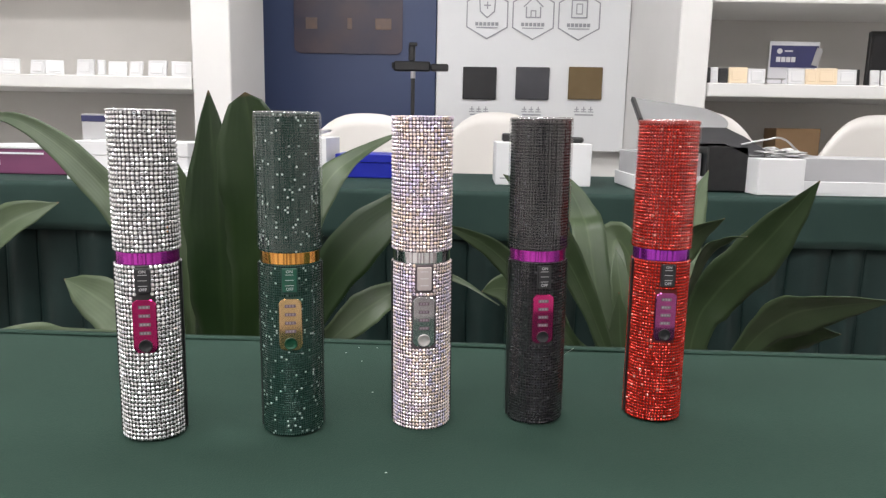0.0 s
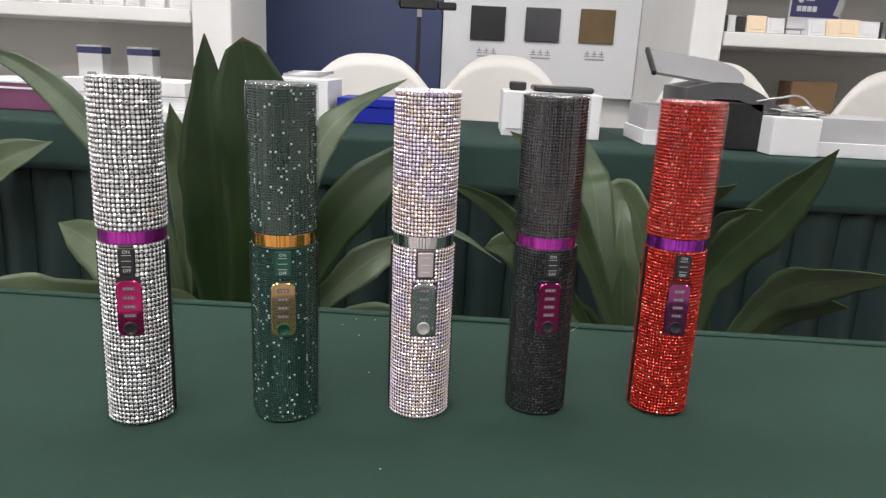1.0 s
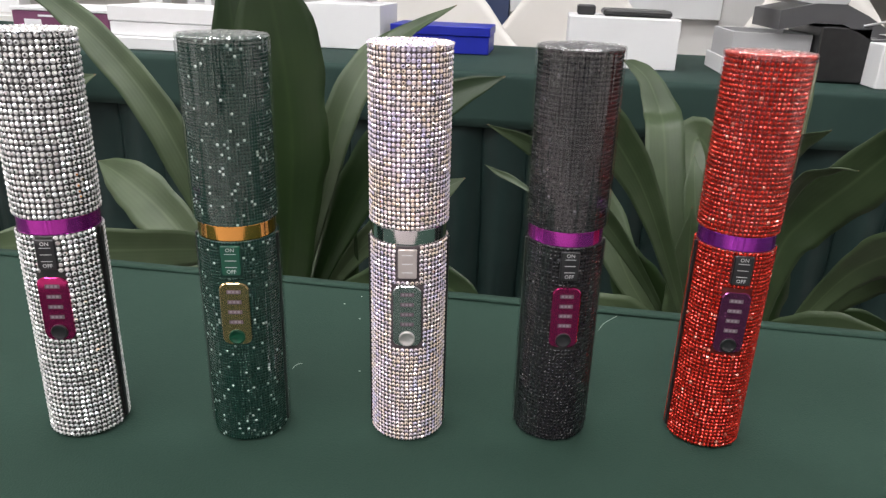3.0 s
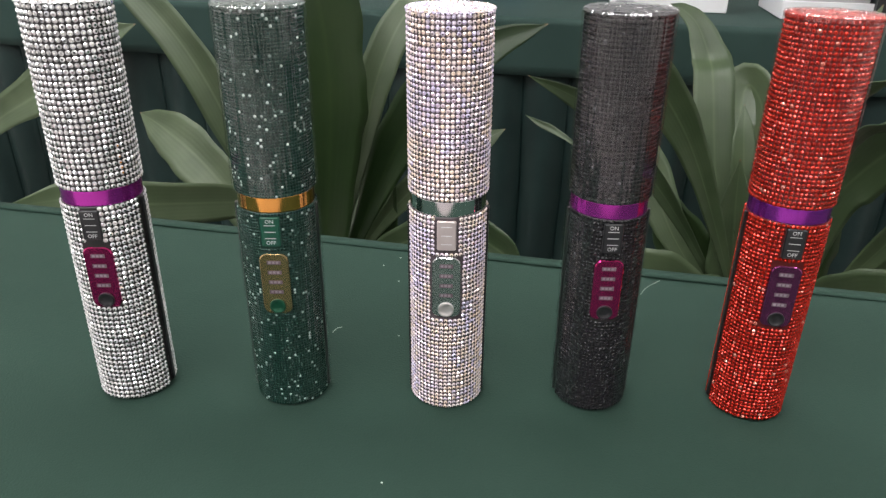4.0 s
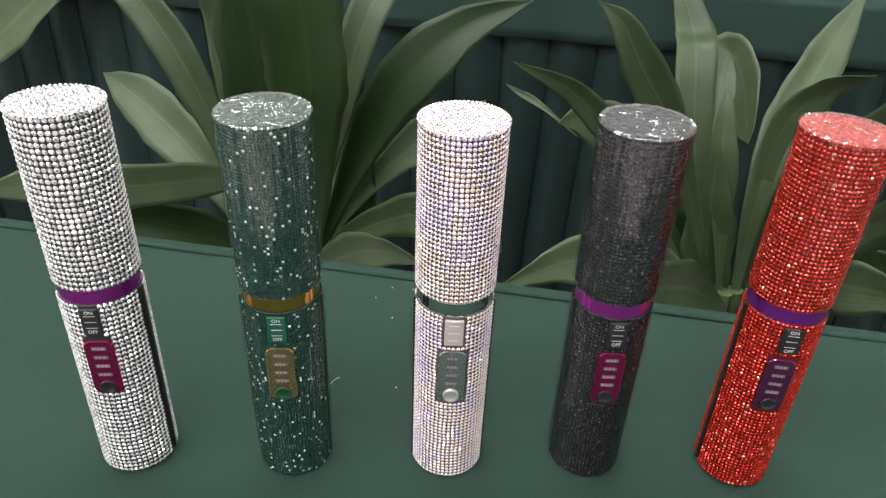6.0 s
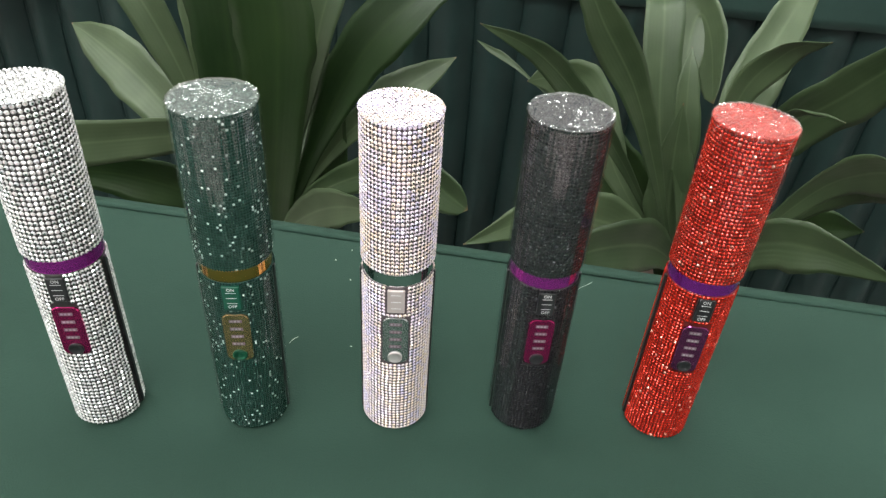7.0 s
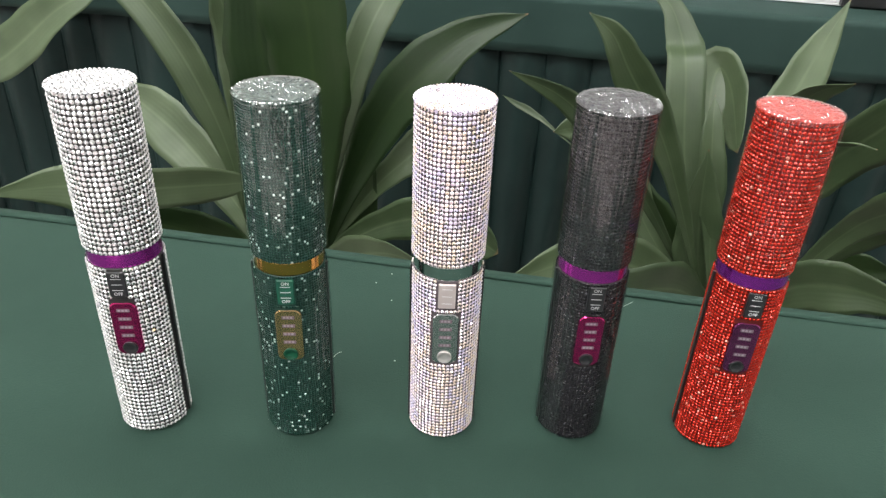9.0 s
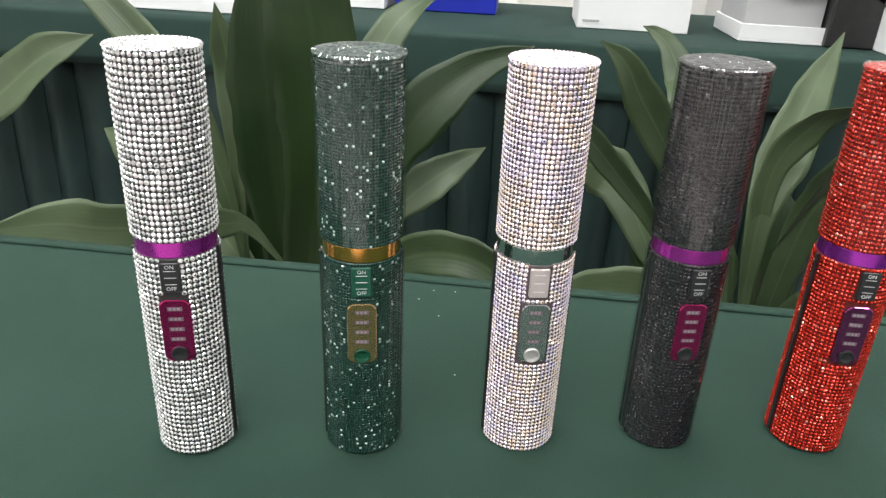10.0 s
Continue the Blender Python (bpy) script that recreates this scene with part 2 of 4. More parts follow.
def part(name, bm, mat, parent=None, label="", m=None, smooth=False):
    """One mesh object from a bmesh, under a thing or a part."""
    ob = new(name, mesh_of(name, bm, mat, smooth))
    if parent:
        ob.parent = parent
    if m is not None:
        ob.matrix_basis = m
    if label:
        ob["label"] = label
    return ob


def empty(name, m, label, category, group=""):
    ob = new(name)
    ob.empty_display_size = 0.05
    ob.matrix_basis = m
    return tagged(ob, label, category, group)


def rbox(lo, hi, r=0.002, bm=None, seg=1):
    """A box between two corners with rounded edges."""
    own = bm or bmesh.new()
    lo, hi = Vector(lo), Vector(hi)
    made = bmesh.ops.create_cube(own, size=1.0, matrix=Matrix.Translation((lo + hi) / 2) @ Matrix.Diagonal((*(hi - lo), 1)))
    if r:
        edges = {e for v in made["verts"] for e in v.link_edges}
        bmesh.ops.bevel(own, geom=list(edges), offset=r, segments=seg, profile=0.5, affect="EDGES")
    return own


def tube(profile, n=48, bm=None, close=True):
    """A turned solid from (radius, height) pairs."""
    own = bm or bmesh.new()
    rings = []
    for r, z in profile:
        rings.append([own.verts.new((r * math.cos(2 * math.pi * i / n), r * math.sin(2 * math.pi * i / n), z)) for i in range(n)])
    for a, b in zip(rings, rings[1:]):
        for i in range(n):
            own.faces.new((a[i], a[(i + 1) % n], b[(i + 1) % n], b[i]))
    if close:
        own.faces.new(rings[0][::-1])
        own.faces.new(rings[-1])
    return own


def rod(a, b, r, n=10, bm=None):
    own = bm or bmesh.new()
    a, b = Vector(a), Vector(b)
    q = (b - a).to_track_quat("Z", "Y").to_matrix().to_4x4()
    bmesh.ops.create_cone(own, cap_ends=True, segments=n, radius1=r, radius2=r, depth=(b - a).length, matrix=Matrix.Translation((a + b) / 2) @ q)
    return own


def rounded_plate(w, z0, z1, y, t, r, seg=6):
    """An upright plate facing -y: width w, from z0 to z1, front at y, thickness t, corner radius r."""
    bm = bmesh.new()
    pts = []
    for cx, cz, a0 in ((w / 2 - r, z1 - r, 0), (-w / 2 + r, z1 - r, 90), (-w / 2 + r, z0 + r, 180), (w / 2 - r, z0 + r, 270)):
        for k in range(seg + 1):
            a = radians(a0 + 90 * k / seg)
            pts.append((cx + r * math.cos(a), cz + r * math.sin(a)))
    e = min(0.0004, t / 3)
    cx, cz = 0, (z0 + z1) / 2
    back = [bm.verts.new((x, y + t, z)) for x, z in pts]
    mid = [bm.verts.new((x, y + e, z)) for x, z in pts]
    front = [bm.verts.new((x - math.copysign(e, x), y, z - math.copysign(e, z - cz))) for x, z in pts]
    n = len(pts)
    for a, b in ((back, mid), (mid, front)):
        for i in range(n):
            bm.faces.new((a[i], b[i], b[(i + 1) % n], a[(i + 1) % n]))
    bm.faces.new(front)
    bm.faces.new(back[::-1])
    bmesh.ops.recalc_face_normals(bm, faces=bm.faces[:])
    return bm


def lettering(name, text, size, mat, parent, m):
    """Raised characters in the built-in font, made into a mesh."""
    cu = bpy.data.curves.new(name, "FONT")
    cu.body, cu.size, cu.align_x, cu.align_y, cu.extrude, cu.resolution_u = text, size, "CENTER", "CENTER", 0.00008, 2
    tmp = bpy.data.objects.new(name, cu)
    scene.collection.objects.link(tmp)
    me = bpy.data.meshes.new_from_object(tmp.evaluated_get(bpy.context.evaluated_depsgraph_get()))
    bpy.data.objects.remove(tmp)
    me.materials.clear()
    me.materials.append(mat)
    ob = new(name, me)
    ob.parent, ob.matrix_basis = parent, m
    return ob


# ---- the hall ----
def structure(name, lo, hi, mat, label, category, r=0.004):
    return tagged(part(name, rbox(lo, hi, r), mat), label, category, kind="structure")


structure("floor", (-4.2, -4.2, -0.1), (4.2, 3.6, 0.0), M_FLOOR, "pinkish grey carpet floor of the exhibition booth", "floor", 0)
structure("ceiling", (-4.2, -4.2, 3.1), (4.2, 3.6, 3.2), M_CEIL, "plain white ceiling over the booth", "ceiling", 0)
structure("wall_south", (-4.2, -4.3, 0), (4.2, -4.2, 3.1), M_HALL, "plain dark grey wall of the hall", "wall", 0)
# unseen white panels, added so rings and film mirror bright and dark bands
for x0, x1 in ((-3.5, -2.2), (-1.7, -0.85), (-0.55, -0.18), (0.1, 0.5), (0.85, 1.75), (2.35, 3.5)):
    structure("reflection_panel", (x0, -2.45, 0), (x1, -2.4, 2.4), M_WHITE, "unseen white panel added to give bright bands in the reflections", "partition", 0.002)
structure("wall_west", (-4.3, -4.2, 0), (-4.2, 3.6, 3.1), M_WHITE, "plain white side wall", "wall", 0)
structure("wall_east", (4.2, -4.2, 0), (4.3, 3.6, 3.1), M_WHITE, "plain white side wall", "wall", 0)
structure("wall_north", (-4.2, 3.2, 0), (4.2, 3.3, 3.1), M_WHITE, "white booth wall behind the display panels", "wall", 0)

# display wall: two niche blocks with a recess between them
def niche_block(name, x0, x1):
    bm = rbox((x0, 2.78, 0), (x1, 3.196, 3.096), 0)
    back = part(name, bm, M_NICHE)
    tagged(back, "white built-in display wall with open lit niches", "wall", kind="structure")
    return back


west = niche_block("niche_wall_west", -4.19, -0.93)
east = niche_block("niche_wall_east", 0.775, 4.19)
part("pillar", rbox((-0.93, 2.40, 0), (-0.80, 2.80, 3.09), 0.004), M_WHITE, west)
part("pillar", rbox((0.672, 2.40, 0), (0.772, 3.19, 3.09), 0.004), M_WHITE, east)
for z0, z1 in ((1.048, 1.092), (1.52, 1.565)):
    part("niche_shelf", rbox((-3.2, 2.40, z0), (-0.934, 2.775, z1), 0.003), M_WHITE, west)
for z0, z1 in ((1.059, 1.103), (1.355, 1.40)):
    part("niche_shelf", rbox((0.776, 2.40, z0), (3.2, 2.775, z1), 0.003), M_WHITE, east)
part("niche_base", rbox((-3.2, 2.40, 0.0), (-0.934, 2.775, 0.80), 0.003), M_WHITE, west)
part("niche_base", rbox((0.776, 2.40, 0.0), (3.2, 2.775, 0.80), 0.003), M_WHITE, east)
part("niche_end", rbox((-3.3, 2.40, 0.0), (-3.204, 2.775, 3.09), 0.003), M_WHITE, west)
part("niche_end", rbox((3.204, 2.40, 0.0), (3.3, 2.775, 3.09), 0.003), M_WHITE, east)

# panels in the recess
navy = tagged(part("navy_display_panel", rbox((-0.925, 3.15, 0.02), (-0.152, 3.19, 2.4), 0.003), M_BLUE),
              "matt navy blue display panel with a smoked picture inset", "display panel")
bm = rounded_plate(0.47, 1.247, 1.75, 3.144, 0.005, 0.03)
bmesh.ops.translate(bm, verts=bm.verts[:], vec=(-0.532, 0, 0))
pict = part("picture_inset", bm, M_PICT, navy, "smoked brown rounded picture")
# orange glints on the inset, put in as small coloured blocks
for x, w, z in ((-0.69, 0.05, 1.36), (-0.525, 0.02, 1.36), (-0.38, 0.07, 1.36)):
    part("copper_glint", rbox((x - w / 2, 3.141, z - 0.012), (x + w / 2, 3.1435, z + 0.035), 0.0008), M_GLINT, pict)

board = tagged(part("white_display_board", rbox((-0.148, 3.14, 0.85), (0.669, 3.19, 2.4), 0.002), M_PANEL),
               "white printed board with hexagon icons and three colour samples", "display board")


def bar(x0, z0, x1, z1, parent, mat, y=3.137, name="printed_bar"):
    return part(name, rbox((x0, y, z0), (x1, y + 0.0028, z1), 0), mat, parent)


def strip(points, w, y, closed=True):
    """A printed line of width w through (x, z) points."""
    bm = bmesh.new()
    n = len(points)
    for i in range(n if closed else n - 1):
        a, b = Vector(points[i]), Vector(points[(i + 1) % n])
        d = (b - a).normalized()
        s = Vector((-d.y, d.x)) * w / 2
        a, b = a - d * w * 0.3, b + d * w * 0.3
        lo = [bm.verts.new((p.x, y, p.y)) for p in (a + s, a - s, b - s, b + s)]
        hi = [bm.verts.new((p.x, y + 0.0025, p.y)) for p in (a + s, a - s, b - s, b + s)]
        bm.faces.new(lo)
        bm.faces.new(hi[::-1])
        for k in range(4):
            bm.faces.new((lo[k], hi[k], hi[(k + 1) % 4], lo[(k + 1) % 4]))
    bmesh.ops.recalc_face_normals(bm, faces=bm.faces[:])
    return bm


for k, x in enumerate((0.064, 0.259, 0.453)):
    h = 0.1
    hexagon = part("hexagon_icon", strip([(x + 0.086 * sx, 1.418 + dz) for sx, dz in ((0, -h), (1, -0.052), (1, 0.052), (0, h), (-1, 0.052), (-1, -0.052))], 0.005, 3.1365), M_INK, board)
    if k == 0:
        pts = [(x - 0.034, 1.49), (x, 1.505), (x + 0.034, 1.49), (x + 0.03, 1.43), (x, 1.405), (x - 0.03, 1.43)]
        part("icon_line", strip(pts, 0.005, 3.1365), M_INK, hexagon)
        part("icon_line", strip([(x - 0.013, 1.455), (x + 0.013, 1.455)], 0.005, 3.1365, False), M_INK, hexagon)
        part("icon_line", strip([(x, 1.442), (x, 1.468)], 0.005, 3.1362, False), M_INK, hexagon)
    elif k == 1:
        part("icon_line", strip([(x - 0.04, 1.452), (x, 1.49), (x + 0.04, 1.452)], 0.005, 3.1365, False), M_INK, hexagon)
        part("icon_line", strip([(x - 0.03, 1.45), (x - 0.03, 1.408), (x + 0.03, 1.408), (x + 0.03, 1.45)], 0.005, 3.1362, False), M_INK, hexagon)
        part("icon_line", strip([(x - 0.01, 1.41), (x - 0.01, 1.435), (x + 0.01, 1.435), (x + 0.01, 1.41)], 0.004, 3.1358, False), M_INK, hexagon)
    else:
        part("icon_line", strip([(x - 0.032, 1.41), (x + 0.032, 1.41), (x + 0.032, 1.48), (x - 0.032, 1.48)], 0.005, 3.1365), M_INK, hexagon)
        part("icon_line", strip([(x - 0.012, 1.425), (x + 0.012, 1.425), (x + 0.012, 1.465), (x - 0.012, 1.465)], 0.004, 3.1365), M_INK, hexagon)
    for j in range(6):
        bar(x - 0.05 + j * 0.017, 1.372, x - 0.037 + j * 0.017, 1.386, hexagon, M_INK)
    bar(x - 0.045, 1.362, x + 0.045, 1.366, hexagon, M_INK)
for x, z, mat, lab in ((0.039, 1.132, M_SQ_BLACK, "anthracite colour sample"), (0.266, 1.135, M_SQ_GREY, "slate grey colour sample"), (0.492, 1.139, M_SQ_GOLD, "bronze colour sample")):
    sw = part("colour_sample", rbox((x - 0.072, 3.128, z - 0.068), (x + 0.072, 3.139, z + 0.068), 0.003), mat, board, lab)
    for j in range(3):
        bx, bz = x - 0.042 + j * 0.03, z - 0.122
        bar(bx, bz, bx + 0.024, bz + 0.004, board, M_INK)
        bar(bx + 0.002, bz + 0.010, bx + 0.021, bz + 0.014, board, M_INK)
        bar(bx + 0.010, bz + 0.005, bx + 0.014, bz + 0.024, board, M_INK, 3.1374)
    bar(x - 0.038, z - 0.136, x + 0.042, z - 0.130, board, M_INK)

# ceiling lamps
lamp_frame = empty("ceiling_light", pose(-1.6, -2.4, 3.098), "long white ceiling light panel out of view, switched on", "ceiling light", "ceiling lights")
part("frame", rbox((-0.66, -0.2, -0.03), (0.66, 0.2, 0.0), 0.004), M_WHITE, lamp_frame)
part("diffuser", rbox((-0.62, -0.16, -0.036), (0.62, 0.16, -0.031), 0), M_GLOW, lamp_frame, "glowing diffuser")
for x in (-3.0, -1.6, -0.1):
    for y in (-2.4, -0.6, 1.2):
        if (x, y) not in ((-1.6, -2.4), (-3.0, 1.2)):
            copy_thing(lamp_frame, pose(x, y, 3.098))
# two more panels, added only to brighten the right-hand niche
copy_thing(lamp_frame, pose(2.0, 1.3, 3.098))
copy_thing(lamp_frame, pose(2.0, -0.6, 3.098))


# ---- tables ----
def legs(parent, x0, x1, y0, y1, top):
    for x in (x0, x1):
        for y in (y0, y1):
            part("leg", rod((x, y, 0), (x, y, top - 0.001), 0.015), M_STEEL, parent)


front_table = empty("front_table", pose(0, 0, 0), "plain folding table hidden under a dark green cloth", "table")
part("tabletop", rbox((-0.895, 0.185, 0.722), (0.895, 0.612, 0.746), 0.003), M_WOOD, front_table)
legs(front_table, -0.84, 0.84, 0.27, 0.56, 0.722)

EDGE = 0.622


def cloth_sheet(x0, x1, y0, y1, z, drop, r, nx, ny, mat, name, label, ripple):
    """A cloth over a table: flat top, rounded edge, sides hanging in soft waves."""
    bm = bmesh.new()
    prof = []
    for k in range(6):
        prof.append((y0, -drop + (drop - r) * k / 5, 1 - k / 5))
    for k in range(1, 6):
        a = math.pi / 2 * k / 5
        prof.append((y0 + r - r * math.cos(a), -r + r * math.sin(a), 0))
    for k in range(1, ny):
        prof.append((y0 + r + (y1 - y0 - 2 * r) * k / ny, 0, 0))
    for k in range(0, 6):
        a = math.pi / 2 * k / 5
        prof.append((y1 - r + r * math.sin(a), -r + r * math.cos(a), 0))
    for k in range(1, 6):
        prof.append((y1, -r - (drop - r) * k / 5, k / 5))
    rows = []
    for i in range(nx + 1):
        x = x0 + (x1 - x0) * i / nx
        row = []
        for y, dz, hang in prof:
            s = -1 if y < (y0 + y1) / 2 else 1
            w = ripple * hang * (0.6 * math.sin(x * 31 + 1.3 * s) + 0.4 * math.sin(x * 53 + s)) + hang * 0.008
            f = 0.0007 * noise.noise(Vector((x * 6, y * 6, s))) if not hang else 0
            row.append(bm.verts.new((x, y + s * w, z + dz + f)))
        rows.append(row)
    for a, b in zip(rows, rows[1:]):
        for k in range(len(prof) - 1):
            bm.faces.new((a[k], b[k], b[k + 1], a[k + 1]))
    ob = part(name, bm, mat, smooth=True)
    so = ob.modifiers.new("thickness", "SOLIDIFY")
    so.thickness, so.offset = 0.0012, -1
    return tagged(ob, label, "tablecloth")


cloth = cloth_sheet(-0.9, 0.9, 0.178, EDGE, 0.75, 0.6, 0.006, 120, 24, M_CLOTH, "front_tablecloth",
                    "dark green woven tablecloth with a hemmed far edge", 0.012)
# the sewn hem along the far edge: a raised fold with a dark groove before it
bm = bmesh.new()
ring = []
for i in range(121):
    x = -0.9 + 1.8 * i / 120
    dy = 0.0012 * noise.noise(Vector((x * 9, 3, 1)))
    ring.append([bm.verts.new((x, EDGE - 0.0135 + dy + u, 0.7502 + h)) for u, h in ((0.0008, -0.0002), (0.0, 0.0013), (0.005, 0.0016), (0.0125, 0.0008), (0.0155, -0.0045))])
for a, b in zip(ring, ring[1:]):
    for k in range(4):
        bm.faces.new((a[k], b[k], b[k + 1], a[k + 1]))
part("hem", bm, M_CLOTH, cloth, smooth=True)

BACK_Z, BACK_Y = 0.815, 1.45
back_table = empty("back_table", pose(0, 0, 0), "long display table hidden under a dark green skirt", "table")
part("tabletop", rbox((-2.4, BACK_Y + 0.02, BACK_Z - 0.03), (2.4, 2.0, BACK_Z - 0.005), 0.003), M_WOOD, back_table)
legs(back_table, -2.3, 2.3, BACK_Y + 0.1, 1.95, BACK_Z - 0.03)
cloth_sheet(-2.42, 2.42, BACK_Y, 2.02, BACK_Z, 0.10, 0.012, 160, 10, M_RUNNER, "back_tablecloth",
            "dark green cloth runner over the display table", 0.004)
# pleated skirt
skirt = empty("table_skirt", pose(0, 0, 0), "dark green pleated table skirt hanging to the floor", "table skirt")
PLEATS = 58
starts = [-2.4 + 4.8 * (i + (0.22 * noise.noise(Vector((i * 1.7, 0, 0))) if 0 < i < PLEATS else 0)) / PLEATS for i in range(PLEATS + 1)]
for x0, x1 in zip(starts, starts[1:]):
    bm = bmesh.new()
    cols = []
    deep = 0.8 + 0.5 * noise.noise(Vector((x0 * 4, 1, 5)))
    lean = 0.35 * noise.noise(Vector((x0 * 7, 3, 1)))
    for i in range(17):
        u = i / 16
        x = x0 + (x1 - x0) * u
        fold = (0.5 - 0.5 * math.cos(2 * math.pi * u ** (1 + lean))) ** 0.75
        col = []
        for k, z in enumerate((BACK_Z - 0.06, BACK_Z - 0.12, 0.5, 0.3, 0.1, 0.01)):
            amp = (0.012, 0.018, 0.026, 0.030, 0.034, 0.034)[k]
            col.append(bm.verts.new((x + 0.006 * math.sin(k + x * 11), BACK_Y + 0.018 - amp * fold * deep + 0.006 * noise.noise(Vector((x * 5, z * 3, 2))), z)))
        cols.append(col)
    for a, b in zip(cols, cols[1:]):
        for k in range(5):
            bm.faces.new((a[k + 1], b[k + 1], b[k], a[k]))
    pleat = part("pleat", bm, M_SKIRT, skirt, smooth=True)
    sol = pleat.modifiers.new("thickness", "SOLIDIFY")
    sol.thickness = 0.001


# ---- crystal-covered stylers ----
R, H = 0.0194, 0.200
RING_Z0, RING_Z1 = 0.1100, 0.1166


def gem_template(sides, d):
    """Flat-backed cut stone of diameter d, pointing out along +z."""
    v = []
    for r, z in ((0.5, 0.0), (0.5, 0.06), (0.23, 0.30)):
        for i in range(sides):
            a = 2 * math.pi * (i + 0.5) / sides
            v.append((r * d * math.cos(a), r * d * math.sin(a), z * d))
    f = []
    for b in (0, sides):
        for i in range(sides):
            f.append((b + i, b + (i + 1) % sides, b + sides + (i + 1) % sides, b + sides + i))
    f.append(tuple(range(2 * sides, 3 * sides)))
    return np.array(v), f


def gem_slots(me, mat, sides):
    """Crown in the stone's tint; on the clear kinds the flat table is a brighter mirror of its own."""
    me.materials.append(mat)
    if mat in TABLES:
        me.materials.append(TABLES[mat])
        idx = np.zeros(len(me.polygons), dtype=np.int32)
        idx[2 * sides::2 * sides + 1] = 1
        me.polygons.foreach_set("material_index", idx)


def gem_mesh(name, spots, sides, d, mat, rng, tilt=4.0):
    """Many stones joined: spots are (origin, out, up) triples."""
    tv, tf = gem_template(sides, d)
    verts, faces, base = [], [], 0
    for o, out, up in spots:
        out = out + np.array(rng.normal(0, radians(tilt), 3))
        out /= np.linalg.norm(out)
        side = np.cross(up, out)
        side /= np.linalg.norm(side)
        up2 = np.cross(out, side)
        a = rng.uniform(0, math.pi)
        s2, u2 = side * math.cos(a) + up2 * math.sin(a), up2 * math.cos(a) - side * math.sin(a)
        k = rng.uniform(0.95, 1.03)
        verts.append(o + k * (tv[:, :1] * s2 + tv[:, 1:2] * u2 + tv[:, 2:] * out))
        faces.extend([tuple(i + base for i in q) for q in tf])
        base += len(tv)
    me = bpy.data.meshes.new(name)
    me.from_pydata(np.concatenate(verts).tolist(), [], faces)
    gem_slots(me, mat, sides)
    return me


def wall_spots(z0, z1, pitch, rng, keep):
    n = round(2 * math.pi * R / pitch)
    rows = max(1, round((z1 - z0) / pitch))
    out = []
    for j in range(rows):
        z = z0 + (j + 0.5) * (z1 - z0) / rows
        shift = 0.06 * math.sin(j * 0.7) + rng.normal(0, 0.03)
        for i in range(n):
            a = 2 * math.pi * (i + shift) / n
            deg = math.degrees(a) % 360
            deg = deg - 360 if deg > 180 else deg
            if keep(deg, z):
                nrm = np.array((math.sin(a), -math.cos(a), 0.0))
                out.append((nrm * (R - 0.0006) + np.array((0, 0, z + rng.normal(0, 0.00008))), nrm, np.array((0, 0, 1.0)), deg))
    return out


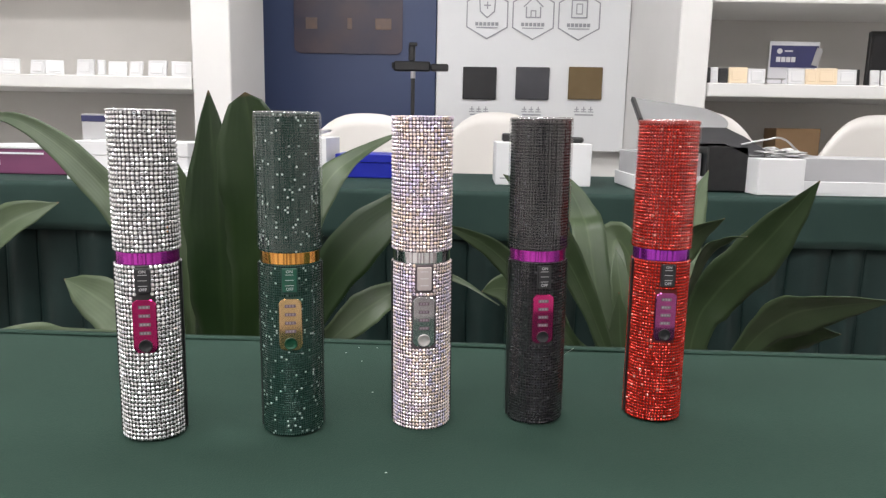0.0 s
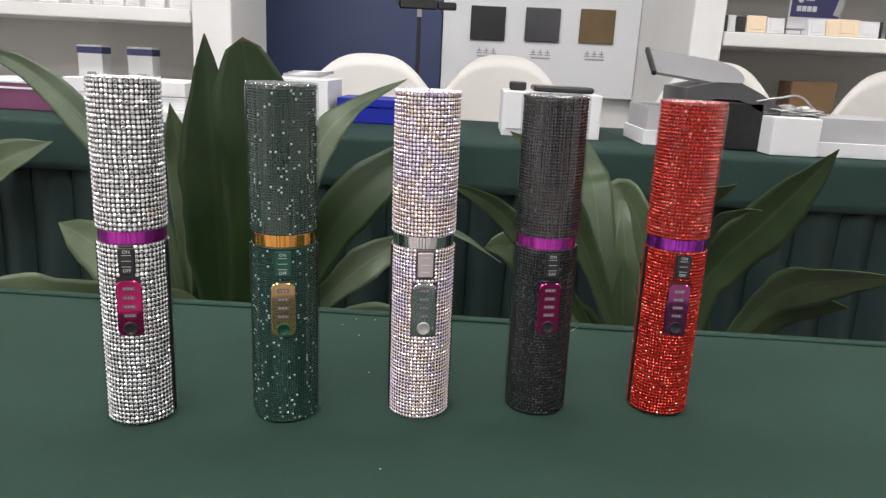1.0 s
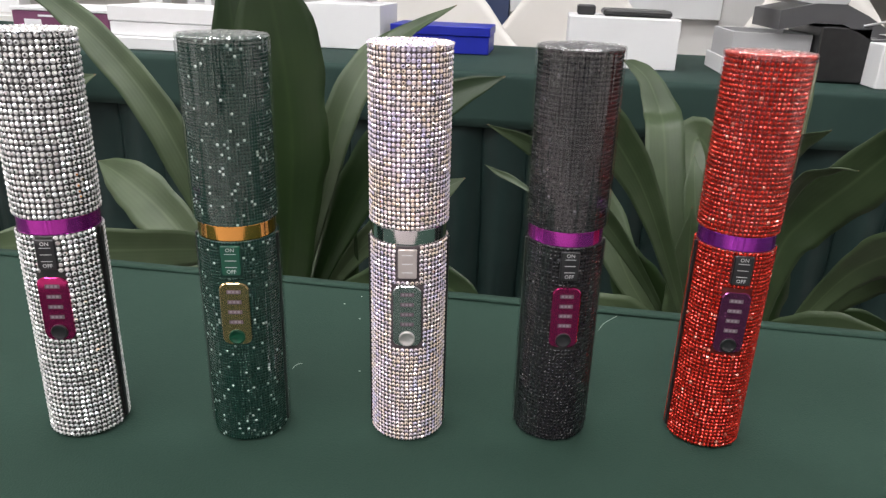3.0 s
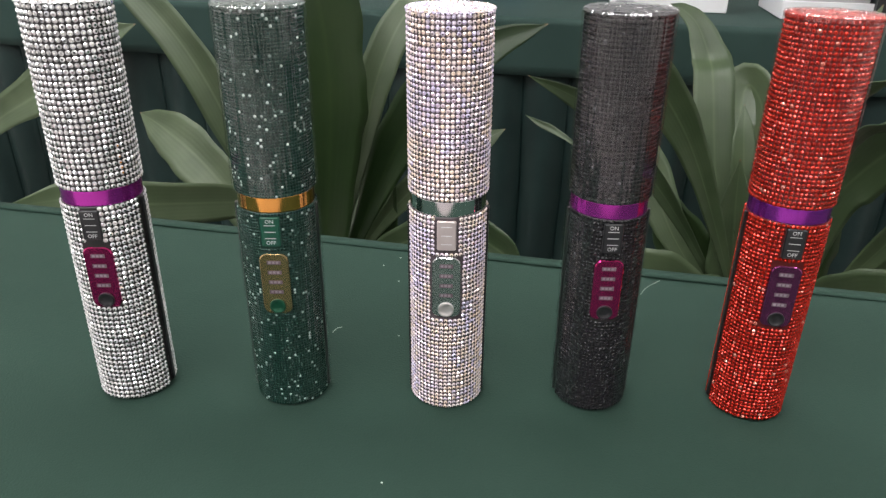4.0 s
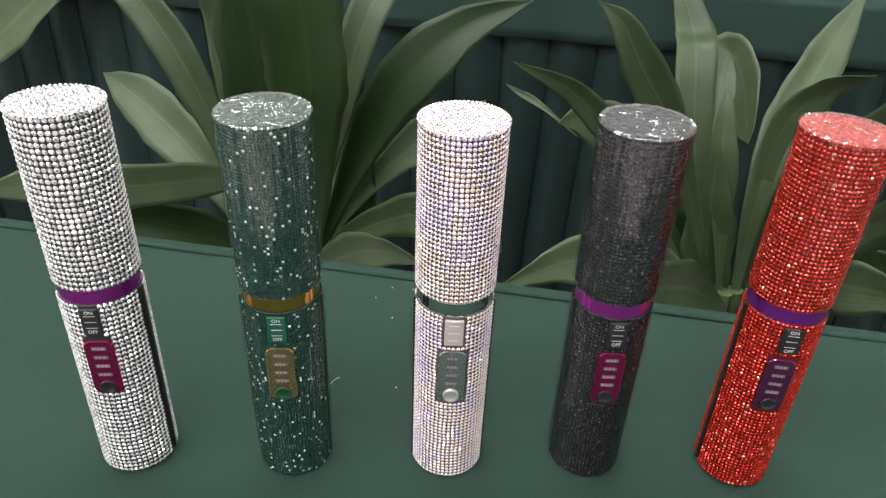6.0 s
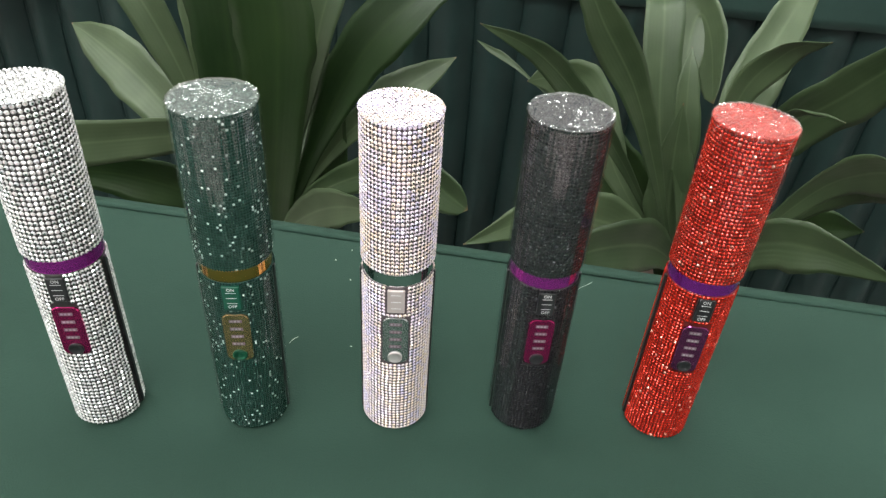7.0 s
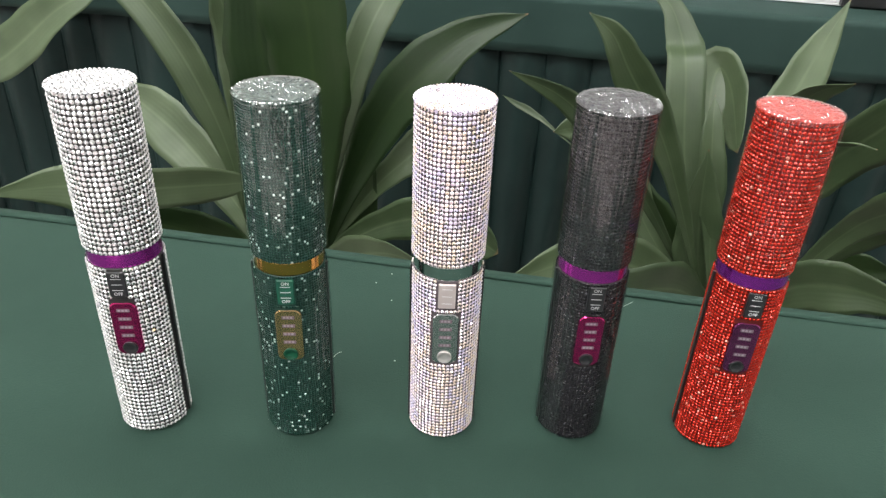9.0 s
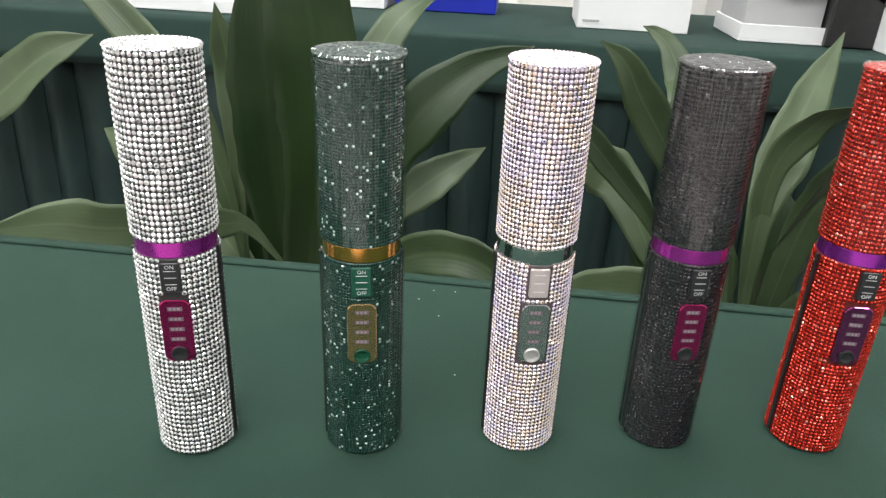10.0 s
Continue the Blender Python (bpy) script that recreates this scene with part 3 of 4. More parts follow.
def styler(x, y, facing, lean_x, lean_y, pitch, sides, gem, glue, ring_mat, plate_mat, switch_mat, button_mat, label, colour, wrap=0, singles=0, words=True, loose=3.0):
    rng = np.random.RandomState(int(abs(x) * 1000) + 7)
    tilt = Matrix.Rotation(math.asin(lean_x / H), 4, "Y") @ Matrix.Rotation(-math.asin(lean_y / H), 4, "X")
    top = empty("crystal_hair_styler", Matrix.Translation((x, y, 0.7507)) @ tilt @ Matrix.Rotation(radians(facing), 4, "Z"), label, "hair styler", "crystal-covered hair stylers on the table")
    # core of the handle with the two closing slots at its sides
    core = R - 0.0008
    body = part("body", tube([(core - 0.0012, 0.0), (core, 0.0012), (core, RING_Z0 - 0.0012), (core - 0.0006, RING_Z0 - 0.0002)], 64), glue, top, smooth=False)
    ring = part("ring", tube([(R - 0.0012, RING_Z0 - 0.0006), (R - 0.0011, RING_Z0), (R - 0.0011, RING_Z1), (R - 0.0012, RING_Z1 + 0.0006)], 128), ring_mat, top, "glossy %s metal ring" % colour)
    cap = part("cap", tube([(core - 0.0004, RING_Z1), (core, RING_Z1 + 0.0008), (core, H - 0.0012), (core - 0.001, H - 0.0004)], 64), glue, top)

    def keep_body(deg, z):
        off = abs(abs(deg) - 84) < 6.5
        sw = abs(deg) < 15.0 and 0.0922 < z < 0.1085
        pn = abs(deg) < 21.8 and 0.0553 < z < 0.0897
        return not (off or sw or pn)

    d = pitch * (0.90 if pitch > 0.0022 else 0.95)
    spots = wall_spots(0.0003, RING_Z0 - 0.0004, pitch, rng, keep_body)
    if singles:
        near = sorted(range(len(spots)), key=lambda i: abs(spots[i][3]) + 350 * abs(spots[i][0][2] - 0.06))[:singles]
        pick = set(near)
        tv, tf = gem_template(sides, d)
        one = bpy.data.meshes.new("stone")
        one.from_pydata(tv.tolist(), [], tf)
        gem_slots(one, gem, sides)
        for i in near:
            o, out, up, _ = spots[i]
            w = Vector(out + np.array(rng.normal(0, 0.05, 3))).normalized()
            ob = new("stone", one)
            ob.parent = body
            ob.matrix_basis = Matrix.Translation(o.tolist()) @ w.to_track_quat("Z", "Y").to_matrix().to_4x4() @ Matrix.Rotation(rng.uniform(0, 3), 4, "Z")
        spots = [s for i, s in enumerate(spots) if i not in pick]
    st = new("crystal_cover", gem_mesh("crystal_cover", [s[:3] for s in spots], sides, d, gem, rng, loose))
    st.parent = body
    tagged(st, kind="stuff")
    spots = wall_spots(RING_Z1 + 0.0003, H - 0.0006, pitch, rng, lambda deg, z: abs(deg - 60) > 1.6 if pitch > 0.0025 else True)
    st = new("crystal_cover", gem_mesh("crystal_cover", [s[:3] for s in spots], sides, d, gem, rng, loose))
    st.parent = cap
    tagged(st, kind="stuff")
    # the flat end of the cap, set in straight rows
    flat, k = [], 0
    step = pitch * (0.8 if pitch > 0.0022 else 0.72)
    m = int(R / step / 0.9) + 1
    for i in range(-m, m + 1):
        for j in range(-m, m + 1):
            px, py = (i + 0.5 * (j % 2)) * step + rng.normal(0, 0.07) * step, j * step * 0.9 + rng.normal(0, 0.07) * step
            if math.hypot(px, py) < R - 0.0007:
                flat.append((np.array((px, py, H - 0.0004)), np.array((0, 0, 1.0)), np.array((0, 1.0, 0))))
    for i in range(round(2 * math.pi * (R - 0.0005) / step)):
        a = i * step / (R - 0.0005)
        flat.append((np.array(((R - 0.0004) * math.cos(a), (R - 0.0004) * math.sin(a), H - 0.0004)), np.array((0.3 * math.cos(a), 0.3 * math.sin(a), 0.95)), np.array((0, 1.0, 0.01))))
    st = new("end_cover", gem_mesh("end_cover", flat, sides, step * 0.97, gem, rng, 9.0 if gem in TABLES else 5.0))
    st.parent = cap
    tagged(st, kind="stuff")
    # the slots
    for s in (-1, 1):
        a = radians(84 * s)
        nrm = Vector((math.sin(a), -math.cos(a), 0))
        bm = rbox((-0.0011, -0.0006, 0.002), (0.0011, 0.0006, RING_Z0 - 0.001), 0.0002)
        part("slot", bm, M_BLACK, body, "dark closing slot", Matrix.Translation(nrm * (R - 0.0001)) @ Matrix.Rotation(a, 4, "Z"))
    # switch
    sw = part("switch", rounded_plate(0.0090, 0.0930, 0.1078, -R - 0.0003, 0.004, 0.0008, 3), switch_mat, top, "sliding switch")
    for z in ((0.1039, 0.1006, 0.0973) if words else (0.1050, 0.1006, 0.0962)):
        part("line", rbox((-0.0026, -R - 0.0004, z - 0.00014), (0.0026, -R - 0.0001, z + 0.00014), 0), M_LABEL if words else M_PAPER, sw)
    if words:
        for txt, z in (("ON", 0.1058), ("OFF", 0.0950)):
            lettering("lettering", txt, 0.0026, M_LABEL, sw, Matrix.Translation((0, -R - 0.00035, z)) @ Matrix.Rotation(radians(90), 4, "X"))
    # tinted window plate with its four marks and the button
    pl = part("window_plate", rounded_plate(0.0138, 0.0562, 0.0888, -R + 0.0005, 0.004, 0.0038, 8), plate_mat, top, "tinted mirror-like window plate")
    for k in range(4):
        z = 0.0843 - k * 0.0053
        mk = part("mark", rbox((-0.0033, -R + 0.00042, z - 0.0010), (0.0033, -R + 0.0008, z + 0.0010), 0), M_MARK, pl)
        for j in range(3):
            part("printed_bar", rbox((-0.0026 + j * 0.0018, -R + 0.00034, z - 0.0006), (-0.0014 + j * 0.0018, -R + 0.0006, z + 0.0006), 0), M_LABEL_DIM, mk)
    bt = part("button", tube([(0.0039, 0), (0.0039, 0.0007), (0.0036, 0.0010), (0.0031, 0.0009), (0.0028, 0.0006), (0.0010, 0.0005)], 32), button_mat, top, "round push button",
              Matrix.Translation((0, -R + 0.0005, 0.0606)) @ Matrix.Rotation(radians(90), 4, "X"), smooth=True)
    # clear protective wrap with lengthwise wrinkles
    for z0, z1, on in ((RING_Z1 + 0.001, H - 0.0015, wrap & 1), (0.001, RING_Z0 - 0.001, wrap & 2)):
        if not on:
            continue
        bm = bmesh.new()
        nn, rr = 180, 14
        rows = []
        for j in range(rr + 1):
            z = z0 + (z1 - z0) * j / rr
            row = []
            for i in range(nn):
                a = 2 * math.pi * i / nn
                w = noise.noise(Vector((math.cos(a) * 9 + x * 50, math.sin(a) * 9, z * 9))) + 0.3 * noise.noise(Vector((math.cos(a) * 21, math.sin(a) * 21 + x * 50, z * 14)))
                rad = R + 0.0008 + 0.0006 * w
                row.append(bm.verts.new((rad * math.sin(a), -rad * math.cos(a), z)))
            rows.append(row)
        for ra, rb in zip(rows, rows[1:]):
            for i in range(nn):
                if z0 < 0.01 and (min(abs(i * 2.0), abs(360 - i * 2.0)) < 30):
                    continue
                bm.faces.new((ra[i], ra[(i + 1) % nn], rb[(i + 1) % nn], rb[i]))
        film = part("protective_film", bm, M_FILM_THIN if gem is G_RUBY else M_FILM, top, "clear wrinkled protective film", smooth=True)
        film.visible_shadow = False
        if z1 > 0.15:
            # the crimped edge of the wrap round the cap's end
            bm = bmesh.new()
            prev = None
            first = None
            for i in range(nn + 1):
                a = 2 * math.pi * (i % nn) / nn
                w1 = noise.noise(Vector((math.cos(a) * 16, math.sin(a) * 16, x * 30)))
                w2 = noise.noise(Vector((math.cos(a) * 22, math.sin(a) * 22, x * 30 + 5)))
                ring_v = [bm.verts.new((rad2 * math.sin(a), -rad2 * math.cos(a), zz)) for rad2, zz in
                          ((R + 0.0005, H - 0.0022 + 0.0006 * w1), (R + 0.0008 + 0.0004 * w2, H - 0.0002), (R + 0.0002 + 0.0004 * w1, H + 0.0007 + 0.0005 * w2), (R - 0.0018 + 0.0005 * w2, H + 0.0004))]
                if prev:
                    for q in range(3):
                        bm.faces.new((prev[q], ring_v[q], ring_v[q + 1], prev[q + 1]))
                prev = ring_v
            part("film_edge", bm, M_CRIMP, top, "crumpled whitish edge of the film").visible_shadow = False
            # the wrap drawn over the flat end in small creases
            bm = bmesh.new()
            hub = bm.verts.new((0, 0, H + 0.0009))
            prev = None
            for j in range(1, 15):
                rad = (R - 0.0006) * j / 14
                ring_v = []
                for i in range(72):
                    a = 2 * math.pi * i / 72
                    cx, cy = rad * math.cos(a), rad * math.sin(a)
                    crease = abs(noise.noise(Vector((cx * 420, cy * 420, x * 30)))) + 0.5 * abs(noise.noise(Vector((cx * 900, cy * 900, 4))))
                    ring_v.append(bm.verts.new((cx, cy, H + 0.0005 + 0.0009 * crease)))
                for i in range(72):
                    if prev:
                        bm.faces.new((prev[i], ring_v[i], ring_v[(i + 1) % 72], prev[(i + 1) % 72]))
                    else:
                        bm.faces.new((hub, ring_v[i], ring_v[(i + 1) % 72]))
                prev = ring_v
            part("film_end", bm, M_END, top, "creased film over the flat end").visible_shadow = False
    return top


TABLES = {G_CRYSTAL: G_TABLE, G_AURORA: G_TABLE_PINK}
M_MARK = material("pale_led_mark", (0.15, 0.11, 0.13), 0.25)
M_LABEL_DIM = material("dim_print", (0.24, 0.19, 0.22), 0.4)
GLUE_DARK = material("dark_backing", (0.020, 0.018, 0.018), 0.5, color2=(0.03, 0.028, 0.028), scale=300)
GLUE_ROSE = material("mauve_backing", (0.07, 0.055, 0.06), 0.5, color2=(0.09, 0.07, 0.08), scale=300)
GLUE_GREEN = material("bottle_green_backing", (0.008, 0.035, 0.027), 0.35, color2=(0.012, 0.045, 0.035), scale=300)
GLUE_RED = material("deep_red_backing", (0.07, 0.003, 0.002), 0.5, color2=(0.10, 0.005, 0.004), scale=300)
METAL_PURPLE = material("purple_metal", (0.52, 0.05, 0.45), 0.13, 0.85, color2=(0.56, 0.06, 0.49), scale=60)
METAL_VIOLET = material("violet_metal", (0.38, 0.045, 0.47), 0.13, 0.85, color2=(0.42, 0.05, 0.51), scale=60)
METAL_GOLD = material("orange_gold_metal", (0.86, 0.42, 0.10), 0.09, 1.0, color2=(0.90, 0.46, 0.12), scale=60)
METAL_CHROME = material("chrome", (0.72, 0.73, 0.74), 0.07, 1.0, color2=(0.78, 0.78, 0.79), scale=60)
PLATE_MAGENTA = material("magenta_mirror", (0.52, 0.03, 0.165), 0.06, 0.9, color2=(0.56, 0.04, 0.19), scale=80)
PLATE_VIOLET = material("violet_mirror", (0.27, 0.06, 0.18), 0.06, 0.9, color2=(0.31, 0.07, 0.21), scale=80)
PLATE_GOLD = material("bronze_mirror", (0.46, 0.32, 0.15), 0.07, 0.9, color2=(0.50, 0.35, 0.18), scale=80)
PLATE_SILVER = material("silver_mirror", (0.50, 0.52, 0.52), 0.06, 0.9, color2=(0.55, 0.57, 0.57), scale=80)
SW_BLACK = material("black_switch", (0.015, 0.015, 0.017), 0.35, color2=(0.02, 0.02, 0.022), scale=200)
SW_GREEN = material("green_switch", (0.003, 0.07, 0.038), 0.5, color2=(0.006, 0.065, 0.042), scale=200)
SW_ROSE = material("silver_pink_switch", (0.52, 0.45, 0.44), 0.35, 0.3, color2=(0.56, 0.49, 0.48), scale=200)
BT_SILVER = material("silver_button", (0.62, 0.58, 0.57), 0.3, 0.6, color2=(0.66, 0.62, 0.61), scale=200)
BT_GREEN = material("green_button", (0.004, 0.05, 0.025), 0.3, color2=(0.006, 0.06, 0.03), scale=200)

styler(-0.1945, 0.4186, 14, -0.0005, 0.002, 0.00265, 8, G_CRYSTAL, GLUE_DARK, METAL_PURPLE, PLATE_MAGENTA, SW_BLACK, SW_BLACK,
       "clear crystal-studded hair styler with a purple ring and magenta window", "purple", singles=300)
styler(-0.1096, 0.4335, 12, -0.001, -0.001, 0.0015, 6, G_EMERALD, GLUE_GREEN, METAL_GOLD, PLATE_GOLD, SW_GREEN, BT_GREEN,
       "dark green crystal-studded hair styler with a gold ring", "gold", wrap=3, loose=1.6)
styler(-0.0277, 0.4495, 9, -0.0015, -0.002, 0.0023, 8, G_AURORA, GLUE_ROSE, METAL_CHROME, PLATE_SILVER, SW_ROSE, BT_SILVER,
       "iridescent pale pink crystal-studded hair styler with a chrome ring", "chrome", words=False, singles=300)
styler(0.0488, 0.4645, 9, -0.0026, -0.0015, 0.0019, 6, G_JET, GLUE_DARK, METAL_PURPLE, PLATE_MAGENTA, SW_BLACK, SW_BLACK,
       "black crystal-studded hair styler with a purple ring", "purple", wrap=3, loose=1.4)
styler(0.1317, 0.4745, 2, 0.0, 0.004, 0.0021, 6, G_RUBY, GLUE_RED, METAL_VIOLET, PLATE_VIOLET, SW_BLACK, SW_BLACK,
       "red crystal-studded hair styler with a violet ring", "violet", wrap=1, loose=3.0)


# ---- plants ----
def blade(rib, width, mat, parent, peak=0.5, fold=0.22, seed=0, roll=0.0, twist=0.0, blunt=False, base_w=0.16):
    """One strap-shaped leaf along a midrib through the given points: a folded blade with wavy margins and real thickness."""
    pts = [Vector(p) for p in rib]
    if len(pts) == 3:
        b, m, t = pts
        c = 2 * m - (b + t) / 2
        pts = [(1 - s) ** 2 * b + 2 * s * (1 - s) * c + s * s * t for s in (0, 0.25, 0.5, 0.75, 1)]
    ext = [2 * pts[0] - pts[1]] + pts + [2 * pts[-1] - pts[-2]]
    rng = random.Random(seed)
    n, k = 36, 4
    ph, ph2 = rng.uniform(0, 6), rng.uniform(0, 6)
    line = []
    for i in range(n + 1):
        q = min(i / n * (len(pts) - 1), len(pts) - 1 - 1e-6)
        a, f = int(q), q - int(q)
        p0, p1, p2, p3 = ext[a:a + 4]
        line.append(0.5 * (2 * p1 + (p2 - p0) * f + (2 * p0 - 5 * p1 + 4 * p2 - p3) * f * f + (3 * p1 - p0 - 3 * p2 + p3) * f ** 3))
    bm = bmesh.new()
    uvl = bm.loops.layers.uv.new("UVMap")
    rows = []
    whole = line[-1] - line[0]
    first = whole.cross(Vector((0, -1, 0.45))).normalized()
    first = Matrix.Rotation(radians(roll), 3, whole.normalized()) @ first
    for i in range(n + 1):
        s = i / n
        p = line[i]
        d = (line[min(i + 1, n)] - line[max(i - 1, 0)]).normalized()
        side = first - d * d.dot(first)
        side.normalize()
        first = side
        side = Matrix.Rotation(radians(twist * s), 3, d) @ side
        nrm = side.cross(d).normalized()
        if s < peak:
            u = s / peak
            w = base_w + (1 - base_w) * (0.5 - 0.5 * math.cos(math.pi * u)) ** 0.9
        else:
            v = (s - peak) / (1 - peak)
            w = math.sqrt(max(0.0, 1 - v ** 3.2)) if blunt else (1 - v ** 1.9) * (1 - 0.22 * v)
        w = max(w, 0.015)
        row = []
        for j in range(-k, k + 1):
            x = j / k
            edge = 1 + 0.05 * math.sin(s * 19 + (ph if x > 0 else ph2)) + 0.025 * math.sin(s * 47 + (ph2 if x > 0 else ph))
            half = width * w / 2 * edge
            lift = fold * half * (abs(x) ** 1.3) + 0.10 * half * math.sin(s * 13 + ph + (2 if x > 0 else 0)) * abs(x) ** 2
            row.append((p + side * half * x + nrm * lift, nrm, x))
        rows.append(row)
    th = 0.0005
    up = [[bm.verts.new(p + q * th) for p, q, _ in r] for r in rows]
    dn = [[bm.verts.new(p - q * th) for p, q, _ in r] for r in rows]

    def quad(vs, ij):
        f = bm.faces.new(vs)
        f.smooth = True
        for lp, (i, j) in zip(f.loops, ij):
            lp[uvl].uv = (j / (2 * k), i / n)

    for i in range(n):
        for j in range(2 * k):
            ids = [(i, j), (i, j + 1), (i + 1, j + 1), (i + 1, j)]
            quad([up[a][b2] for a, b2 in ids], ids)
            quad([dn[a][b2] for a, b2 in ids[::-1]], ids[::-1])
        for j in (0, 2 * k):
            ids = [(i, j), (i + 1, j)]
            quad([up[i][j], up[i + 1][j], dn[i + 1][j], dn[i][j]], [(i, j), (i + 1, j), (i + 1, j), (i, j)])
    bmesh.ops.recalc_face_normals(bm, faces=bm.faces[:])
    return part("leaf", bm, mat, parent)


def potted(x, y, label, h=0.32):
    th = empty("potted_plant", pose(0, 0, 0), label, "potted plant", "potted plants between the tables")
    part("pot", tube([(0.085, 0.0), (0.10, 0.02), (0.125, h - 0.03), (0.135, h - 0.03), (0.135, h), (0.12, h), (0.117, h - 0.025)], 40), M_POT, th, m=pose(x, y, 0.0), smooth=False)
    part("soil", tube([(0.115, 0), (0.114, 0.02), (0.05, 0.03)], 32), M_SOIL, th, m=pose(x, y, h - 0.055))
    for k in range(3):
        a = k * 2.1
        part("stalk", rod((x + 0.03 * math.cos(a), y + 0.03 * math.sin(a), h - 0.04), (x + 0.012 * math.cos(a), y + 0.012 * math.sin(a), h + 0.15), 0.012, 12), M_STEM, th)
    return th


plant_l = potted(-0.37, 1.07, "potted plant with broad strap-shaped dark green leaves")
plant_r = potted(0.305, 1.09, "potted plant with a rosette of long green leaves")
plant_f = potted(-1.3, 1.25, "potted plant with long drooping green leaves")
SEED = [0]


def leaf(plant, rib, width, mat=None, **more):
    SEED[0] += 1
    return blade(rib, width, mat or M_LEAF, plant, seed=SEED[0], **more)


# broad-leaved plant
leaf(plant_l, [(-0.375, 1.060, 0.420), (-0.462, 1.085, 0.530), (-0.556, 1.125, 0.607), (-0.640, 1.160, 0.650), (-0.702, 1.188, 0.668)], 0.084, peak=0.6, base_w=0.3)
leaf(plant_l, [(-0.352, 1.010, 0.545), (-0.396, 1.000, 0.603), (-0.426, 0.970, 0.617), (-0.506, 0.860, 0.650), (-0.553, 0.820, 0.668), (-0.640, 0.800, 0.655)], 0.062, peak=0.68, base_w=0.12, fold=0.1)
leaf(plant_l, [(-0.424, 1.050, 0.514), (-0.455, 1.055, 0.660), (-0.520, 1.065, 0.790), (-0.610, 1.080, 0.885), (-0.705, 1.100, 0.940), (-0.780, 1.115, 0.945)], 0.056, peak=0.36)
leaf(plant_l, [(-0.345, 1.030, 0.450), (-0.357, 1.010, 0.650), (-0.358, 1.000, 0.800), (-0.366, 1.000, 0.988)], 0.094, M_LEAF_SHADED, peak=0.68, base_w=0.6)
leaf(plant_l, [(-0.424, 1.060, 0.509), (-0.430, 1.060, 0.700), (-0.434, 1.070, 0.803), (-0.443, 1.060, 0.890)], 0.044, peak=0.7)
leaf(plant_l, [(-0.335, 1.030, 0.430), (-0.290, 0.985, 0.700), (-0.284, 0.975, 0.830), (-0.305, 0.970, 0.985)], 0.108, M_LEAF_SHADED, peak=0.62, base_w=0.55, blunt=True)
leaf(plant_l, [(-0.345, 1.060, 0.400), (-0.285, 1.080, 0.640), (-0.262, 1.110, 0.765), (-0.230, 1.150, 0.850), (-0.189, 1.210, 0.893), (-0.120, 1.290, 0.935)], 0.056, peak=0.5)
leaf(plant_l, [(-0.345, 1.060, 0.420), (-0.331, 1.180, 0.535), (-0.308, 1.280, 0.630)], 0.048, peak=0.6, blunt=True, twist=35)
leaf(plant_l, [(-0.335, 1.050, 0.399), (-0.250, 1.060, 0.620), (-0.190, 1.070, 0.735), (-0.110, 1.090, 0.815), (-0.026, 1.110, 0.853)], 0.080, M_LEAF_SHADED, peak=0.55)
leaf(plant_l, [(-0.335, 1.050, 0.430), (-0.245, 1.080, 0.565), (-0.187, 1.100, 0.627), (-0.142, 1.130, 0.659), (-0.084, 1.200, 0.682)], 0.060, peak=0.68, base_w=0.12)
leaf(plant_l, [(-0.345, 1.040, 0.404), (-0.260, 1.020, 0.515), (-0.165, 0.990, 0.585), (-0.090, 0.960, 0.605), (-0.026, 0.930, 0.585)], 0.062, peak=0.65, blunt=True)
leaf(plant_l, [(-0.333, 1.020, 0.409), (-0.231, 0.970, 0.528), (-0.118, 0.900, 0.572)], 0.060)
leaf(plant_l, [(-0.371, 1.040, 0.388), (-0.510, 1.030, 0.487), (-0.617, 1.000, 0.533)], 0.075, M_LEAF_SHADED)
leaf(plant_l, [(-0.365, 1.060, 0.400), (-0.440, 1.000, 0.500), (-0.530, 0.940, 0.560), (-0.640, 0.900, 0.560)], 0.070, M_LEAF_SHADED)
leaf(plant_l, [(-0.365, 1.100, 0.360), (-0.405, 1.120, 0.541), (-0.391, 1.150, 0.709)], 0.101, M_LEAF_SHADED, base_w=0.7)
leaf(plant_l, [(-0.330, 1.090, 0.360), (-0.270, 1.090, 0.500), (-0.235, 1.090, 0.640)], 0.085, M_LEAF_SHADED, base_w=0.5)
leaf(plant_f, [(-1.468, 1.300, 0.216), (-1.200, 1.330, 0.530), (-1.033, 1.360, 0.645), (-0.920, 1.380, 0.735), (-0.826, 1.398, 0.778)], 0.098, peak=0.62)

# rosette plant
leaf(plant_r, [(0.296, 1.120, 0.410), (0.180, 1.080, 0.600), (0.091, 1.050, 0.712), (0.030, 1.015, 0.775), (-0.037, 0.980, 0.812)], 0.036, peak=0.6)
leaf(plant_r, [(0.289, 1.080, 0.438), (0.220, 1.065, 0.610), (0.167, 1.050, 0.725), (0.110, 1.030, 0.810), (0.082, 1.020, 0.855), (0.050, 1.020, 0.879)], 0.050, peak=0.55)
leaf(plant_r, [(0.303, 1.120, 0.411), (0.240, 1.190, 0.610), (0.217, 1.250, 0.755), (0.212, 1.300, 0.788), (0.192, 1.330, 0.830), (0.168, 1.340, 0.851), (0.147, 1.340, 0.860)], 0.062, peak=0.3, base_w=0.5)
leaf(plant_r, [(0.319, 1.140, 0.400), (0.285, 1.280, 0.620), (0.284, 1.360, 0.702), (0.297, 1.388, 0.732), (0.314, 1.340, 0.705), (0.320, 1.240, 0.640)], 0.074, peak=0.55, fold=0.12, blunt=True)
